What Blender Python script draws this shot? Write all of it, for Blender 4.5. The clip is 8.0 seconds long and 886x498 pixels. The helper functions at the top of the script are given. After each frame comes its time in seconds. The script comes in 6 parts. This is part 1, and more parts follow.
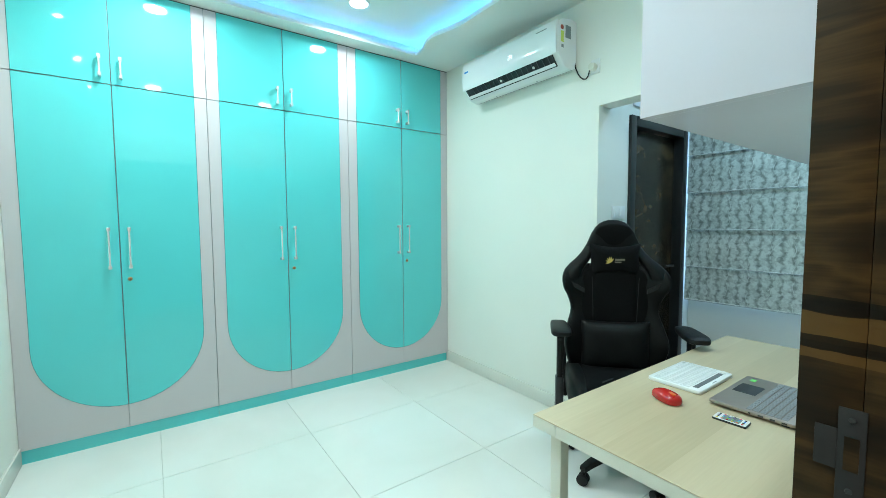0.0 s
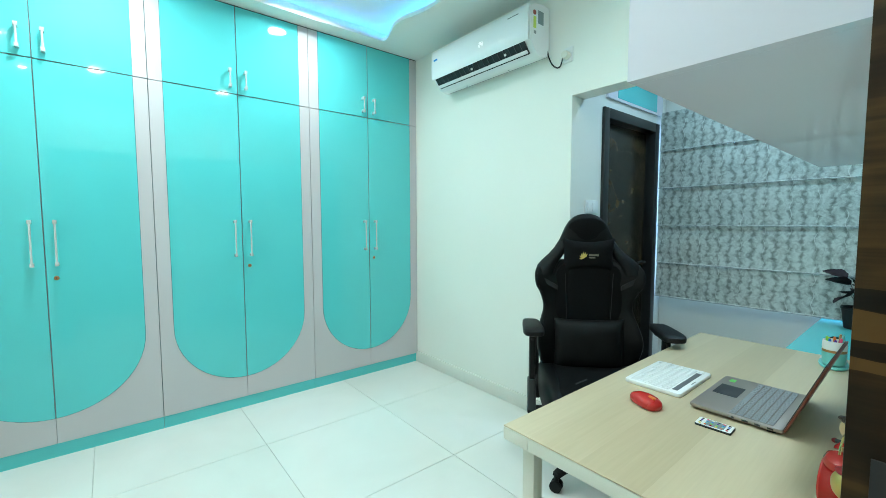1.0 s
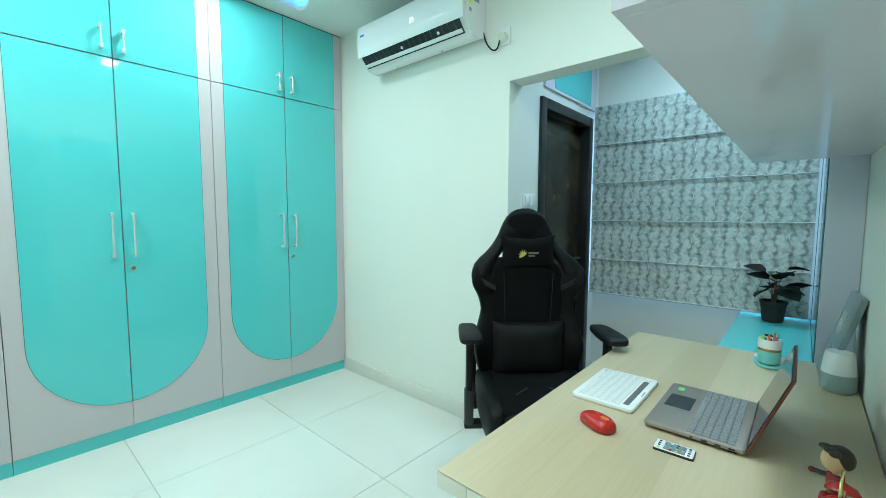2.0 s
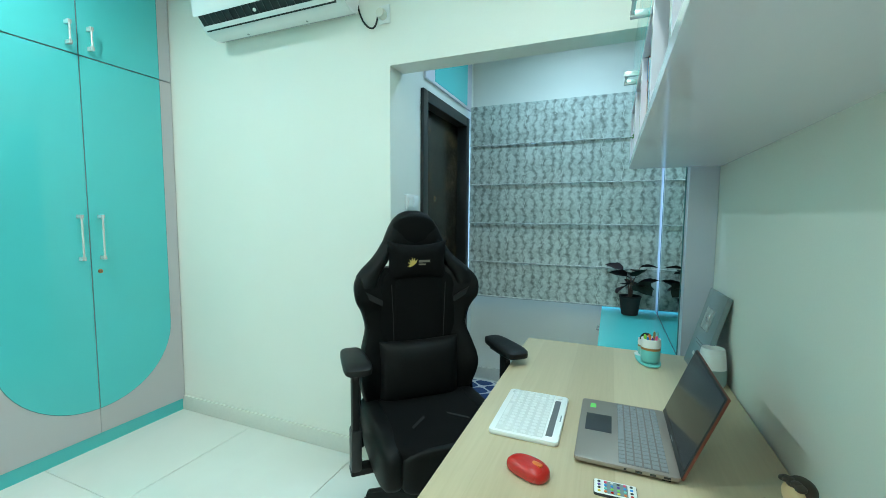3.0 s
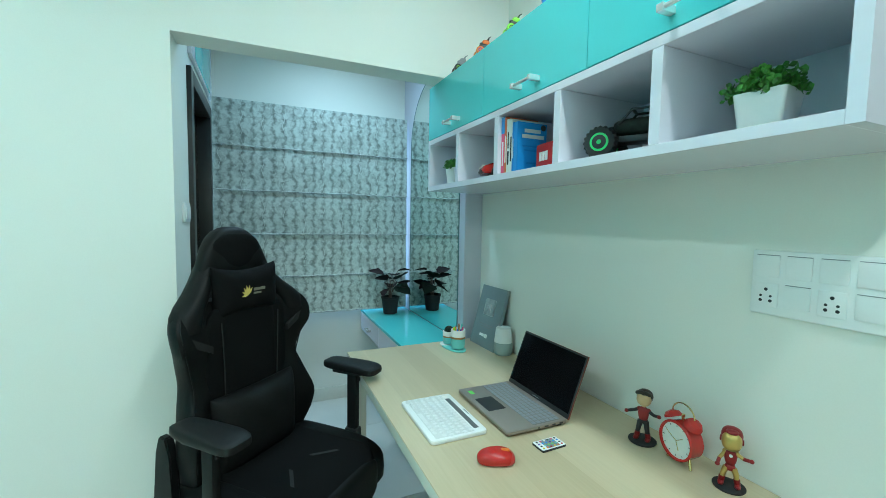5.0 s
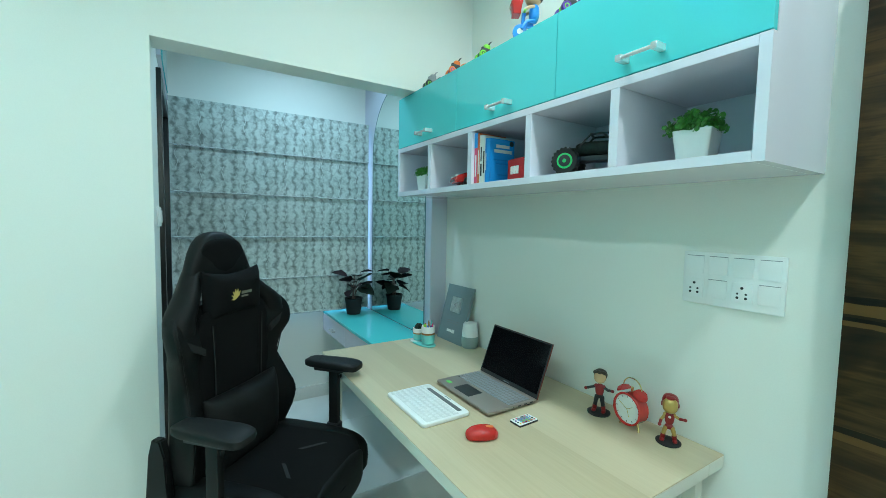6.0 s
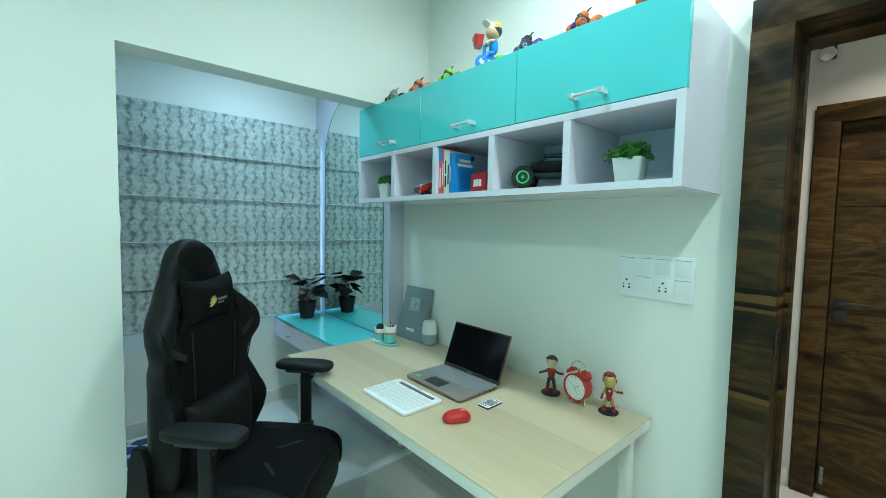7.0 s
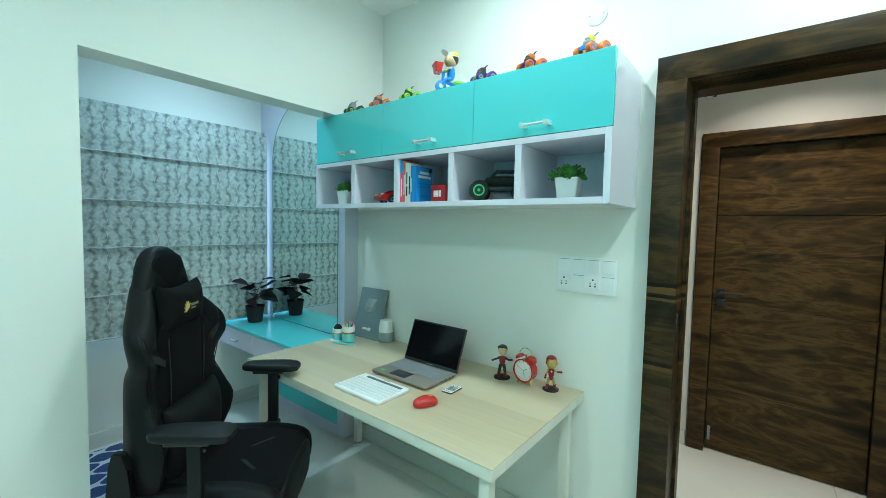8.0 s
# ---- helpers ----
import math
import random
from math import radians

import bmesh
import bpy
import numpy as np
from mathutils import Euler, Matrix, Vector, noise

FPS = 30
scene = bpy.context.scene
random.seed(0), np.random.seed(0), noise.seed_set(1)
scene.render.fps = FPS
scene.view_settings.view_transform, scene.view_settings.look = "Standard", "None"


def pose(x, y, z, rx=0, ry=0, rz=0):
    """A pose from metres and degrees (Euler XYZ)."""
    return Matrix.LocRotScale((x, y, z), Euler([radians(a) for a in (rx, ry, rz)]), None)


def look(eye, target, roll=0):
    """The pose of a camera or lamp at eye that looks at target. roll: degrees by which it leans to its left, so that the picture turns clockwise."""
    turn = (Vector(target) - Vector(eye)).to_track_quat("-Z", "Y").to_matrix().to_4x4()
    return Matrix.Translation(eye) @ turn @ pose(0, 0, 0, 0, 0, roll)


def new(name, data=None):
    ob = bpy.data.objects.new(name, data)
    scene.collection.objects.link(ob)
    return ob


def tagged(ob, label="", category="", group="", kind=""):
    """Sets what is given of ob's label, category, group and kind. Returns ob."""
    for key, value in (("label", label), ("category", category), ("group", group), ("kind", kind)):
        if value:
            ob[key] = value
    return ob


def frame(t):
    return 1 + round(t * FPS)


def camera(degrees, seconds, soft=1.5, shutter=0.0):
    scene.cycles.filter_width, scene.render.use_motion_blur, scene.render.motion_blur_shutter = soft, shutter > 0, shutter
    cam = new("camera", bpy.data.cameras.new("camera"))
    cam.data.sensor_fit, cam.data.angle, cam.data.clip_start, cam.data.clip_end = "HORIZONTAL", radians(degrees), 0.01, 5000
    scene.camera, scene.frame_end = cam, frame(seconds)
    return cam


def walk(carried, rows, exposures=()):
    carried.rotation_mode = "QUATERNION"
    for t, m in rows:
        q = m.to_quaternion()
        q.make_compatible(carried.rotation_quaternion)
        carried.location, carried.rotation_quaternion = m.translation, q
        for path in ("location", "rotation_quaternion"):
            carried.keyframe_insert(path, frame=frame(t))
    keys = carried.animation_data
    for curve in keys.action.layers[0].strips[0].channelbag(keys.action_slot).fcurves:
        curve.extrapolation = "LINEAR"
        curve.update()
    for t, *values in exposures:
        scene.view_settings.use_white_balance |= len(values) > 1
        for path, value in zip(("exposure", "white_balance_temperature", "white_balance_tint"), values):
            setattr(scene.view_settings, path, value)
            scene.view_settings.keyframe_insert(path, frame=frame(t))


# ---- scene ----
cam = camera(94.9, 8.0, soft=0.85)
PATH = [
    (0, (0.111, 0.146, 1.377), (1.274, 1.768, 1.25), -0.3),
    (0.5, (0.167, 0.193, 1.367), (1.382, 1.776, 1.234), -0.1),
    (1, (0.23, 0.244, 1.35), (1.496, 1.786, 1.214), -0.1),
    (1.2, (0.254, 0.264, 1.353), (1.542, 1.787, 1.210), 0.0),
    (2.3, (0.483, 0.490, 1.348), (2.072, 1.687, 1.180), 0.2),
    (2.5, (0.51, 0.544, 1.363), (2.168, 1.648, 1.19), 0.2),
    (3, (0.619, 0.659, 1.366), (2.462, 1.42, 1.205), 0.4),
    (3.5, (0.682, 0.819, 1.381), (2.664, 1.037, 1.228), 0.5),
    (4, (0.675, 1.055, 1.391), (2.651, 0.779, 1.25), 0.8),
    (4.5, (0.636, 1.319, 1.418), (2.515, 0.648, 1.279), 1.0),
    (4.7, (0.628, 1.365, 1.421), (2.482, 0.628, 1.284), 1.0),
    (5.8, (0.563, 1.578, 1.441), (2.284, 0.569, 1.307), 1.1),
    (6, (0.551, 1.619, 1.444), (2.241, 0.558, 1.313), 1.1),
    (6.5, (0.529, 1.72, 1.455), (2.133, 0.532, 1.329), 1.1),
    (7, (0.511, 1.833, 1.468), (2.007, 0.511, 1.347), 1.1),
    (7.5, (0.497, 1.956, 1.484), (1.865, 0.502, 1.366), 1.2),
    (8, (0.481, 2.074, 1.494), (1.73, 0.516, 1.381), 1.2),
]
walk(cam, [(t, look(eye, target, roll)) for t, eye, target, roll in PATH], exposures=[(0, -0.05, 6430, 15), (1.0, -0.05, 6430, 15), (2.5, -0.08, 6450, 11), (3.5, -0.15, 6480, 10), (4.5, -0.17, 6330, 10), (6.0, -0.17, 6250, 10), (8.0, -0.15, 6280, 10)])

# ---- world and light ----
world = bpy.data.worlds.new("world")
scene.world = world
world.use_nodes = True
wn = world.node_tree
sky = wn.nodes.new("ShaderNodeTexSky")
sky.sky_type, sky.sun_disc = "NISHITA", False
sky.sun_elevation, sky.sun_rotation = radians(40), radians(60)
wn.links.new(sky.outputs[0], wn.nodes["Background"].inputs[0])
wn.nodes["Background"].inputs[1].default_value = 0.12

scene.view_settings.exposure = 0.0
LAMP_COLOUR = (0.80, 1.0, 0.97)
LAMP_WATTS = 16.0
LED_COLOUR = (0.08, 0.46, 1.0)


def lamp(name, place, target, watts, size, colour, shape="DISK", size_y=0.1, spread=180):
    data = bpy.data.lights.new(name, "AREA")
    data.shape, data.size, data.energy, data.color = shape, size, watts, colour
    if shape == "RECTANGLE":
        data.size_y = size_y
    data.spread = radians(spread)
    ob = new(name, data)
    ob.matrix_world = look(place, target)
    return ob


CEIL, SOFFIT = 2.95, 2.83
DOWNLIGHTS = [(0.2, 2.94, 1.20), (1.385, 2.94, 0.84), (0.2, 0.86, 1.06), (1.39, 0.85, 0.82)]
for lx, ly, share in DOWNLIGHTS:
    lamp("downlight_lamp", (lx, ly, CEIL - 0.022), (lx, ly, 0), LAMP_WATTS * share, 0.13, LAMP_COLOUR, spread=160)
SPOTS = [(-0.345, 2.72), (-0.345, 1.82), (-0.345, 0.93)]
for lx, ly in SPOTS:
    lamp("spot_lamp", (lx, ly, SOFFIT - 0.012), (lx, ly, 0), 1.0, 0.045, LAMP_COLOUR)
NICHE_LIGHT = (3.14, 0.92)
lamp("niche_lamp", (*NICHE_LIGHT, 2.80), (*NICHE_LIGHT, 0), 11.5, 0.14, (0.48, 0.80, 1.0), spread=150)
lamp("window_daylight", (3.95, 1.05, 1.5), (3.0, 1.05, 1.5), 18.0, 1.28, (0.30, 0.62, 1.0), "RECTANGLE", 1.3)
HALL_LIGHT = (0.35, -0.55)
lamp("hall_lamp", (*HALL_LIGHT, 2.68), (*HALL_LIGHT, 0), 12.5, 0.14, (1.0, 0.92, 0.76), spread=120)


# ---- materials ----
def node(nt, kind, outs=0, **values):
    n = nt.nodes.new(kind)
    for key, value in values.items():
        if key.startswith("_"):
            if key == "_operation":
                n.operation = value
            elif key == "_data_type":
                n.data_type = value
            elif key == "_feature":
                n.feature = value
            elif key == "_blend_type":
                n.blend_type = value
            continue
        sock = n.inputs[int(key[1:])] if key[0] == "i" and key[1:].isdigit() else n.inputs[key.replace("_", " ")]
        if isinstance(value, bpy.types.NodeSocket):
            nt.links.new(value, sock)
        else:
            sock.default_value = value
    return n.outputs[outs]


def math_node(nt, op, a, b=0.0):
    return node(nt, "ShaderNodeMath", _operation=op, i0=a, i1=b)


def ramp(nt, fac, stops):
    n = nt.nodes.new("ShaderNodeValToRGB")
    nt.links.new(fac, n.inputs[0])
    els = n.color_ramp.elements
    while len(els) < len(stops):
        els.new(0.5)
    for el, (at, col) in zip(els, stops):
        el.position, el.color = at, (*col, 1)
    return n.outputs[0]


def mix(nt, fac, a, b, blend="MIX"):
    n = nt.nodes.new("ShaderNodeMix")
    n.data_type, n.blend_type = "RGBA", blend
    for sock, value in ((n.inputs[0], fac), (n.inputs[6], a), (n.inputs[7], b)):
        if isinstance(value, bpy.types.NodeSocket):
            nt.links.new(value, sock)
        else:
            sock.default_value = value if isinstance(value, float) else (*value, 1)
    return n.outputs[2]


def blank(name):
    m = bpy.data.materials.new(name)
    m.use_nodes = True
    return m, m.node_tree, m.node_tree.nodes["Principled BSDF"]


def coords(nt, scale=(1, 1, 1), world_space=False):
    c = nt.nodes.new("ShaderNodeNewGeometry").outputs["Position"] if world_space else nt.nodes.new("ShaderNodeTexCoord").outputs["Object"]
    return node(nt, "ShaderNodeMapping", Vector=c, Scale=scale)


def surface(name, colour, rough=0.5, metal=0.0, vary=0.08, fine=60.0, coarse=4.0, bump=0.05, coat=0.0, spread=0.08, sheen=0.0, spec=0.5):
    """A plain surface with grain at two scales, uneven gloss and a fine relief."""
    m, nt, b = blank(name)
    c = coords(nt)
    big = node(nt, "ShaderNodeTexNoise", Vector=c, Scale=coarse, Detail=3.0)
    small = node(nt, "ShaderNodeTexNoise", Vector=c, Scale=fine, Detail=4.0)
    both = math_node(nt, "ADD", math_node(nt, "MULTIPLY", big, 0.6), math_node(nt, "MULTIPLY", small, 0.4))
    dark, light = [v * (1 - vary) for v in colour], [min(1, v * (1 + vary)) for v in colour]
    nt.links.new(ramp(nt, both, [(0.35, dark), (0.65, light)]), b.inputs["Base Color"])
    r = math_node(nt, "ADD", math_node(nt, "MULTIPLY", big, spread), rough - spread / 2)
    nt.links.new(r, b.inputs["Roughness"])
    b.inputs["Metallic"].default_value = metal
    b.inputs["Coat Weight"].default_value = coat
    b.inputs["Coat Roughness"].default_value = 0.03
    b.inputs["Sheen Weight"].default_value = sheen
    b.inputs["Specular IOR Level"].default_value = spec
    if bump:
        n = node(nt, "ShaderNodeBump", Strength=bump, Distance=0.002, Height=small)
        nt.links.new(n, b.inputs["Normal"])
    return m


def glow(name, colour, strength):
    m, nt, b = blank(name)
    b.inputs["Base Color"].default_value = (*colour, 1)
    b.inputs["Emission Color"].default_value = (*colour, 1)
    b.inputs["Emission Strength"].default_value = strength
    return m


def walnut(name, low, mid, high, bands=()):
    """Dark walnut veneer, with its grain running across (x) and heartwood streaks."""
    m, nt, b = blank(name)
    p = coords(nt, (1, 1, 1), True)
    long = node(nt, "ShaderNodeMapping", Vector=p, Scale=(0.8, 0.8, 3.4))
    warp = node(nt, "ShaderNodeTexNoise", Vector=long, Scale=1.5, Detail=3.5, Roughness=0.5, Distortion=2.0)
    swirl = node(nt, "ShaderNodeTexNoise", Vector=node(nt, "ShaderNodeMapping", Vector=p, Scale=(2.0, 2.0, 4.0)), Scale=1.0, Detail=3.0, Distortion=2.5)
    warp = math_node(nt, "ADD", math_node(nt, "MULTIPLY", warp, 0.72), math_node(nt, "MULTIPLY", swirl, 0.28))
    fine_v = node(nt, "ShaderNodeMapping", Vector=p, Scale=(6.0, 6.0, 180.0))
    fine = node(nt, "ShaderNodeTexNoise", Vector=fine_v, Scale=1.0, Detail=3.0)
    streak = math_node(nt, "ADD", math_node(nt, "MULTIPLY", warp, 0.91), math_node(nt, "MULTIPLY", fine, 0.09))
    col = ramp(nt, streak, [(0.36, low), (0.46, mid), (0.52, [v * 0.6 for v in high]), (0.56, mid), (0.66, high)])
    heart = node(nt, "ShaderNodeTexNoise", Vector=node(nt, "ShaderNodeMapping", Vector=p, Scale=(1.1, 1.1, 5.0)), Scale=1.0, Detail=2.0, Distortion=1.6)
    dark = node(nt, "ShaderNodeMapRange", Value=heart, i1=0.50, i2=0.70, i3=0.0, i4=0.7)
    col = mix(nt, dark, col, [v * 1.3 for v in low])
    if bands:
        z = node(nt, "ShaderNodeSeparateXYZ", 2, Vector=p)
        wob = math_node(nt, "MULTIPLY", math_node(nt, "SUBTRACT", warp, 0.5), 0.05)
        zz = math_node(nt, "ADD", z, wob)
        for at, half in bands:
            d = math_node(nt, "ABSOLUTE", math_node(nt, "SUBTRACT", zz, at))
            inside = math_node(nt, "LESS_THAN", d, half)
            col = mix(nt, math_node(nt, "MULTIPLY", inside, 0.85), col, high)
            d2 = math_node(nt, "ABSOLUTE", math_node(nt, "SUBTRACT", zz, at + half + 0.008))
            col = mix(nt, math_node(nt, "MULTIPLY", math_node(nt, "LESS_THAN", d2, 0.009), 0.85), col, [v * 0.4 for v in low])
    nt.links.new(col, b.inputs["Base Color"])
    nt.links.new(math_node(nt, "ADD", math_node(nt, "MULTIPLY", fine, 0.15), 0.33), b.inputs["Roughness"])
    b.inputs["Specular IOR Level"].default_value = 0.2
    nt.links.new(node(nt, "ShaderNodeBump", Strength=0.08, Distance=0.002, Height=fine), b.inputs["Normal"])
    return m


def birch(name):
    """Pale birch foil: staves along x, each a little lighter or darker, with fine grain."""
    m, nt, b = blank(name)
    p = coords(nt, (1, 1, 1), True)
    sep = nt.nodes.new("ShaderNodeSeparateXYZ")
    nt.links.new(p, sep.inputs[0])
    slow = node(nt, "ShaderNodeTexNoise", Vector=node(nt, "ShaderNodeMapping", Vector=p, Scale=(0.35, 9.0, 1.0)), Scale=1.0, Detail=2.0)
    stave = math_node(nt, "FLOOR", math_node(nt, "DIVIDE", sep.outputs[1], 0.157))
    tone = math_node(nt, "FRACT", math_node(nt, "MULTIPLY", math_node(nt, "SINE", math_node(nt, "MULTIPLY", stave, 12.99)), 437.5))
    grain = node(nt, "ShaderNodeTexNoise", Vector=node(nt, "ShaderNodeMapping", Vector=p, Scale=(5.0, 110.0, 1.0)), Scale=1.0, Detail=4.0, Distortion=0.6)
    f = math_node(nt, "ADD", math_node(nt, "MULTIPLY", tone, 0.22), math_node(nt, "ADD", math_node(nt, "MULTIPLY", slow, 0.4), math_node(nt, "MULTIPLY", grain, 0.3)))
    col = ramp(nt, f, [(0.2, (0.45, 0.36, 0.225)), (0.45, (0.53, 0.435, 0.285)), (0.75, (0.62, 0.525, 0.36))])
    nt.links.new(col, b.inputs["Base Color"])
    nt.links.new(math_node(nt, "ADD", math_node(nt, "MULTIPLY", grain, 0.12), 0.3), b.inputs["Roughness"])
    nt.links.new(node(nt, "ShaderNodeBump", Strength=0.04, Distance=0.001, Height=grain), b.inputs["Normal"])
    return m


def laminate(name, colour, rough, up=True, spec=0.5):
    """White laminate with a faint line grain."""
    m, nt, b = blank(name)
    p = coords(nt, (150.0, 150.0, 3.0) if up else (3.0, 150.0, 150.0), True)
    grain = node(nt, "ShaderNodeTexNoise", Vector=p, Scale=1.0, Detail=3.0)
    big = node(nt, "ShaderNodeTexNoise", Vector=coords(nt, (1, 1, 1), True), Scale=2.0)
    f = math_node(nt, "ADD", math_node(nt, "MULTIPLY", grain, 0.7), math_node(nt, "MULTIPLY", big, 0.3))
    nt.links.new(ramp(nt, f, [(0.25, [v * 0.993 for v in colour]), (0.75, [min(1, v * 1.006) for v in colour])]), b.inputs["Base Color"])
    nt.links.new(math_node(nt, "ADD", math_node(nt, "MULTIPLY", big, 0.06), rough - 0.03), b.inputs["Roughness"])
    b.inputs["Specular IOR Level"].default_value = spec
    nt.links.new(node(nt, "ShaderNodeBump", Strength=0.001, Distance=0.0005, Height=grain), b.inputs["Normal"])
    return m


def blind_cloth(name):
    """Grey-green damask cloth: scalloped pale columns between darker seams, thin pale winding threads and small rings."""
    m, nt, b = blank(name)
    p = coords(nt, (1, 1, 1), True)
    sep = nt.nodes.new("ShaderNodeSeparateXYZ")
    nt.links.new(p, sep.inputs[0])
    y, z = sep.outputs[1], sep.outputs[2]
    wob = node(nt, "ShaderNodeTexNoise", Vector=p, Scale=9.0, Detail=2.0)
    w = math_node(nt, "MULTIPLY", math_node(nt, "SUBTRACT", wob, 0.5), 0.05)
    pitch = 0.067
    lobes = math_node(nt, "ABSOLUTE", math_node(nt, "SINE", math_node(nt, "ADD", math_node(nt, "MULTIPLY", z, 76.0), math_node(nt, "MULTIPLY", wob, 5.0))))
    snake = math_node(nt, "MULTIPLY", math_node(nt, "SINE", math_node(nt, "ADD", math_node(nt, "MULTIPLY", z, 60.0), math_node(nt, "MULTIPLY", wob, 3.0))), 0.008)
    yy = math_node(nt, "DIVIDE", math_node(nt, "ADD", math_node(nt, "ADD", y, w), snake), pitch)
    cell = math_node(nt, "ABSOLUTE", math_node(nt, "SUBTRACT", math_node(nt, "FRACT", yy), 0.5))
    edge = math_node(nt, "ADD", 0.24, math_node(nt, "MULTIPLY", lobes, 0.17))
    seam = node(nt, "ShaderNodeMapRange", Value=math_node(nt, "SUBTRACT", cell, edge), i1=-0.10, i2=0.14, i3=0.0, i4=1.0)
    blot = node(nt, "ShaderNodeTexNoise", Vector=p, Scale=34.0, Detail=4.0, Roughness=0.55, Distortion=1.0)
    cloud = node(nt, "ShaderNodeTexNoise", Vector=p, Scale=7.0, Detail=2.0)
    fine = node(nt, "ShaderNodeTexNoise", Vector=p, Scale=420.0, Detail=2.0)
    scale = node(nt, "ShaderNodeTexVoronoi", Vector=node(nt, "ShaderNodeMapping", Vector=p, Scale=(0.0, 36.0, 28.0)), Scale=1.0, Randomness=0.75, _feature="SMOOTH_F1")
    tone = math_node(nt, "ADD", math_node(nt, "MULTIPLY", blot, 0.55), math_node(nt, "ADD", math_node(nt, "MULTIPLY", cloud, 0.18), 0.24))
    tone = math_node(nt, "SUBTRACT", tone, math_node(nt, "MULTIPLY", seam, 0.19))
    tone = math_node(nt, "SUBTRACT", tone, math_node(nt, "MULTIPLY", scale, 0.10))
    tone = math_node(nt, "ADD", tone, math_node(nt, "MULTIPLY", math_node(nt, "SUBTRACT", fine, 0.5), 0.08))
    col = ramp(nt, tone, [(0.22, (0.14, 0.152, 0.14)), (0.36, (0.25, 0.275, 0.252)), (0.48, (0.40, 0.44, 0.405)), (0.62, (0.60, 0.65, 0.61))])
    sway = math_node(nt, "MULTIPLY", math_node(nt, "SINE", math_node(nt, "MULTIPLY", z, 60.0)), 0.007)
    t = math_node(nt, "DIVIDE", math_node(nt, "ADD", math_node(nt, "ADD", y, sway), math_node(nt, "MULTIPLY", w, 0.35)), pitch * 2)
    line = math_node(nt, "ABSOLUTE", math_node(nt, "SUBTRACT", math_node(nt, "FRACT", t), 0.5))
    thread = node(nt, "ShaderNodeMapRange", Value=line, i1=0.006, i2=0.024, i3=0.9, i4=0.0)
    gate = node(nt, "ShaderNodeMapRange", Value=cloud, i1=0.44, i2=0.58, i3=0.0, i4=0.75)
    col = mix(nt, math_node(nt, "MULTIPLY", thread, gate), col, (0.76, 0.80, 0.76))
    ring = node(nt, "ShaderNodeTexVoronoi", Vector=node(nt, "ShaderNodeMapping", Vector=p, Scale=(0.0, 13.0, 10.0)), Scale=1.0, Randomness=0.55)
    rd = math_node(nt, "ABSOLUTE", math_node(nt, "SUBTRACT", ring, 0.13))
    rings = node(nt, "ShaderNodeMapRange", Value=rd, i1=0.0, i2=0.045, i3=0.3, i4=0.0)
    col = mix(nt, rings, col, (0.20, 0.22, 0.215))
    spark = node(nt, "ShaderNodeMapRange", Value=node(nt, "ShaderNodeTexVoronoi", Vector=p, Scale=17.0), i1=0.03, i2=0.07, i3=0.7, i4=0.0)
    col = mix(nt, spark, col, (0.72, 0.75, 0.73))
    nt.links.new(col, b.inputs["Base Color"])
    b.inputs["Roughness"].default_value = 0.62
    nt.links.new(node(nt, "ShaderNodeBump", Strength=0.12, Distance=0.002, Height=tone), b.inputs["Normal"])
    return m


def rug_cloth(name):
    m, nt, b = blank(name)
    p = coords(nt, (1, 1, 1), True)
    sep = nt.nodes.new("ShaderNodeSeparateXYZ")
    nt.links.new(p, sep.inputs[0])
    a = math_node(nt, "SINE", math_node(nt, "MULTIPLY", sep.outputs[0], 40.0))
    c = math_node(nt, "SINE", math_node(nt, "MULTIPLY", sep.outputs[1], 31.0))
    d = math_node(nt, "ABSOLUTE", math_node(nt, "ADD", a, math_node(nt, "MULTIPLY", c, 1.0)))
    f = math_node(nt, "LESS_THAN", d, 0.36)
    pile = node(nt, "ShaderNodeTexNoise", Vector=p, Scale=300.0, Detail=3.0)
    blue = ramp(nt, pile, [(0.3, (0.02, 0.045, 0.13)), (0.7, (0.045, 0.085, 0.23))])
    white = ramp(nt, pile, [(0.3, (0.5, 0.52, 0.55)), (0.7, (0.72, 0.74, 0.76))])
    nt.links.new(mix(nt, f, blue, white), b.inputs["Base Color"])
    b.inputs["Roughness"].default_value = 0.95
    nt.links.new(node(nt, "ShaderNodeBump", Strength=0.6, Distance=0.004, Height=pile), b.inputs["Normal"])
    return m


def floor_tile(name):
    m, nt, b = blank(name)
    c = coords(nt, (1, 1, 1), True)
    rnd = nt.nodes.new("ShaderNodeObjectInfo").outputs["Random"]
    big = node(nt, "ShaderNodeTexNoise", Vector=c, Scale=1.7, Detail=5.0, Distortion=0.5)
    f = math_node(nt, "ADD", math_node(nt, "MULTIPLY", big, 0.8), math_node(nt, "MULTIPLY", rnd, 0.2))
    nt.links.new(ramp(nt, f, [(0.3, (0.70, 0.69, 0.64)), (0.7, (0.78, 0.775, 0.73))]), b.inputs["Base Color"])
    smudge = node(nt, "ShaderNodeTexNoise", Vector=c, Scale=5.0, Detail=4.0)
    nt.links.new(math_node(nt, "ADD", math_node(nt, "MULTIPLY", smudge, 0.14), 0.09), b.inputs["Roughness"])
    return m


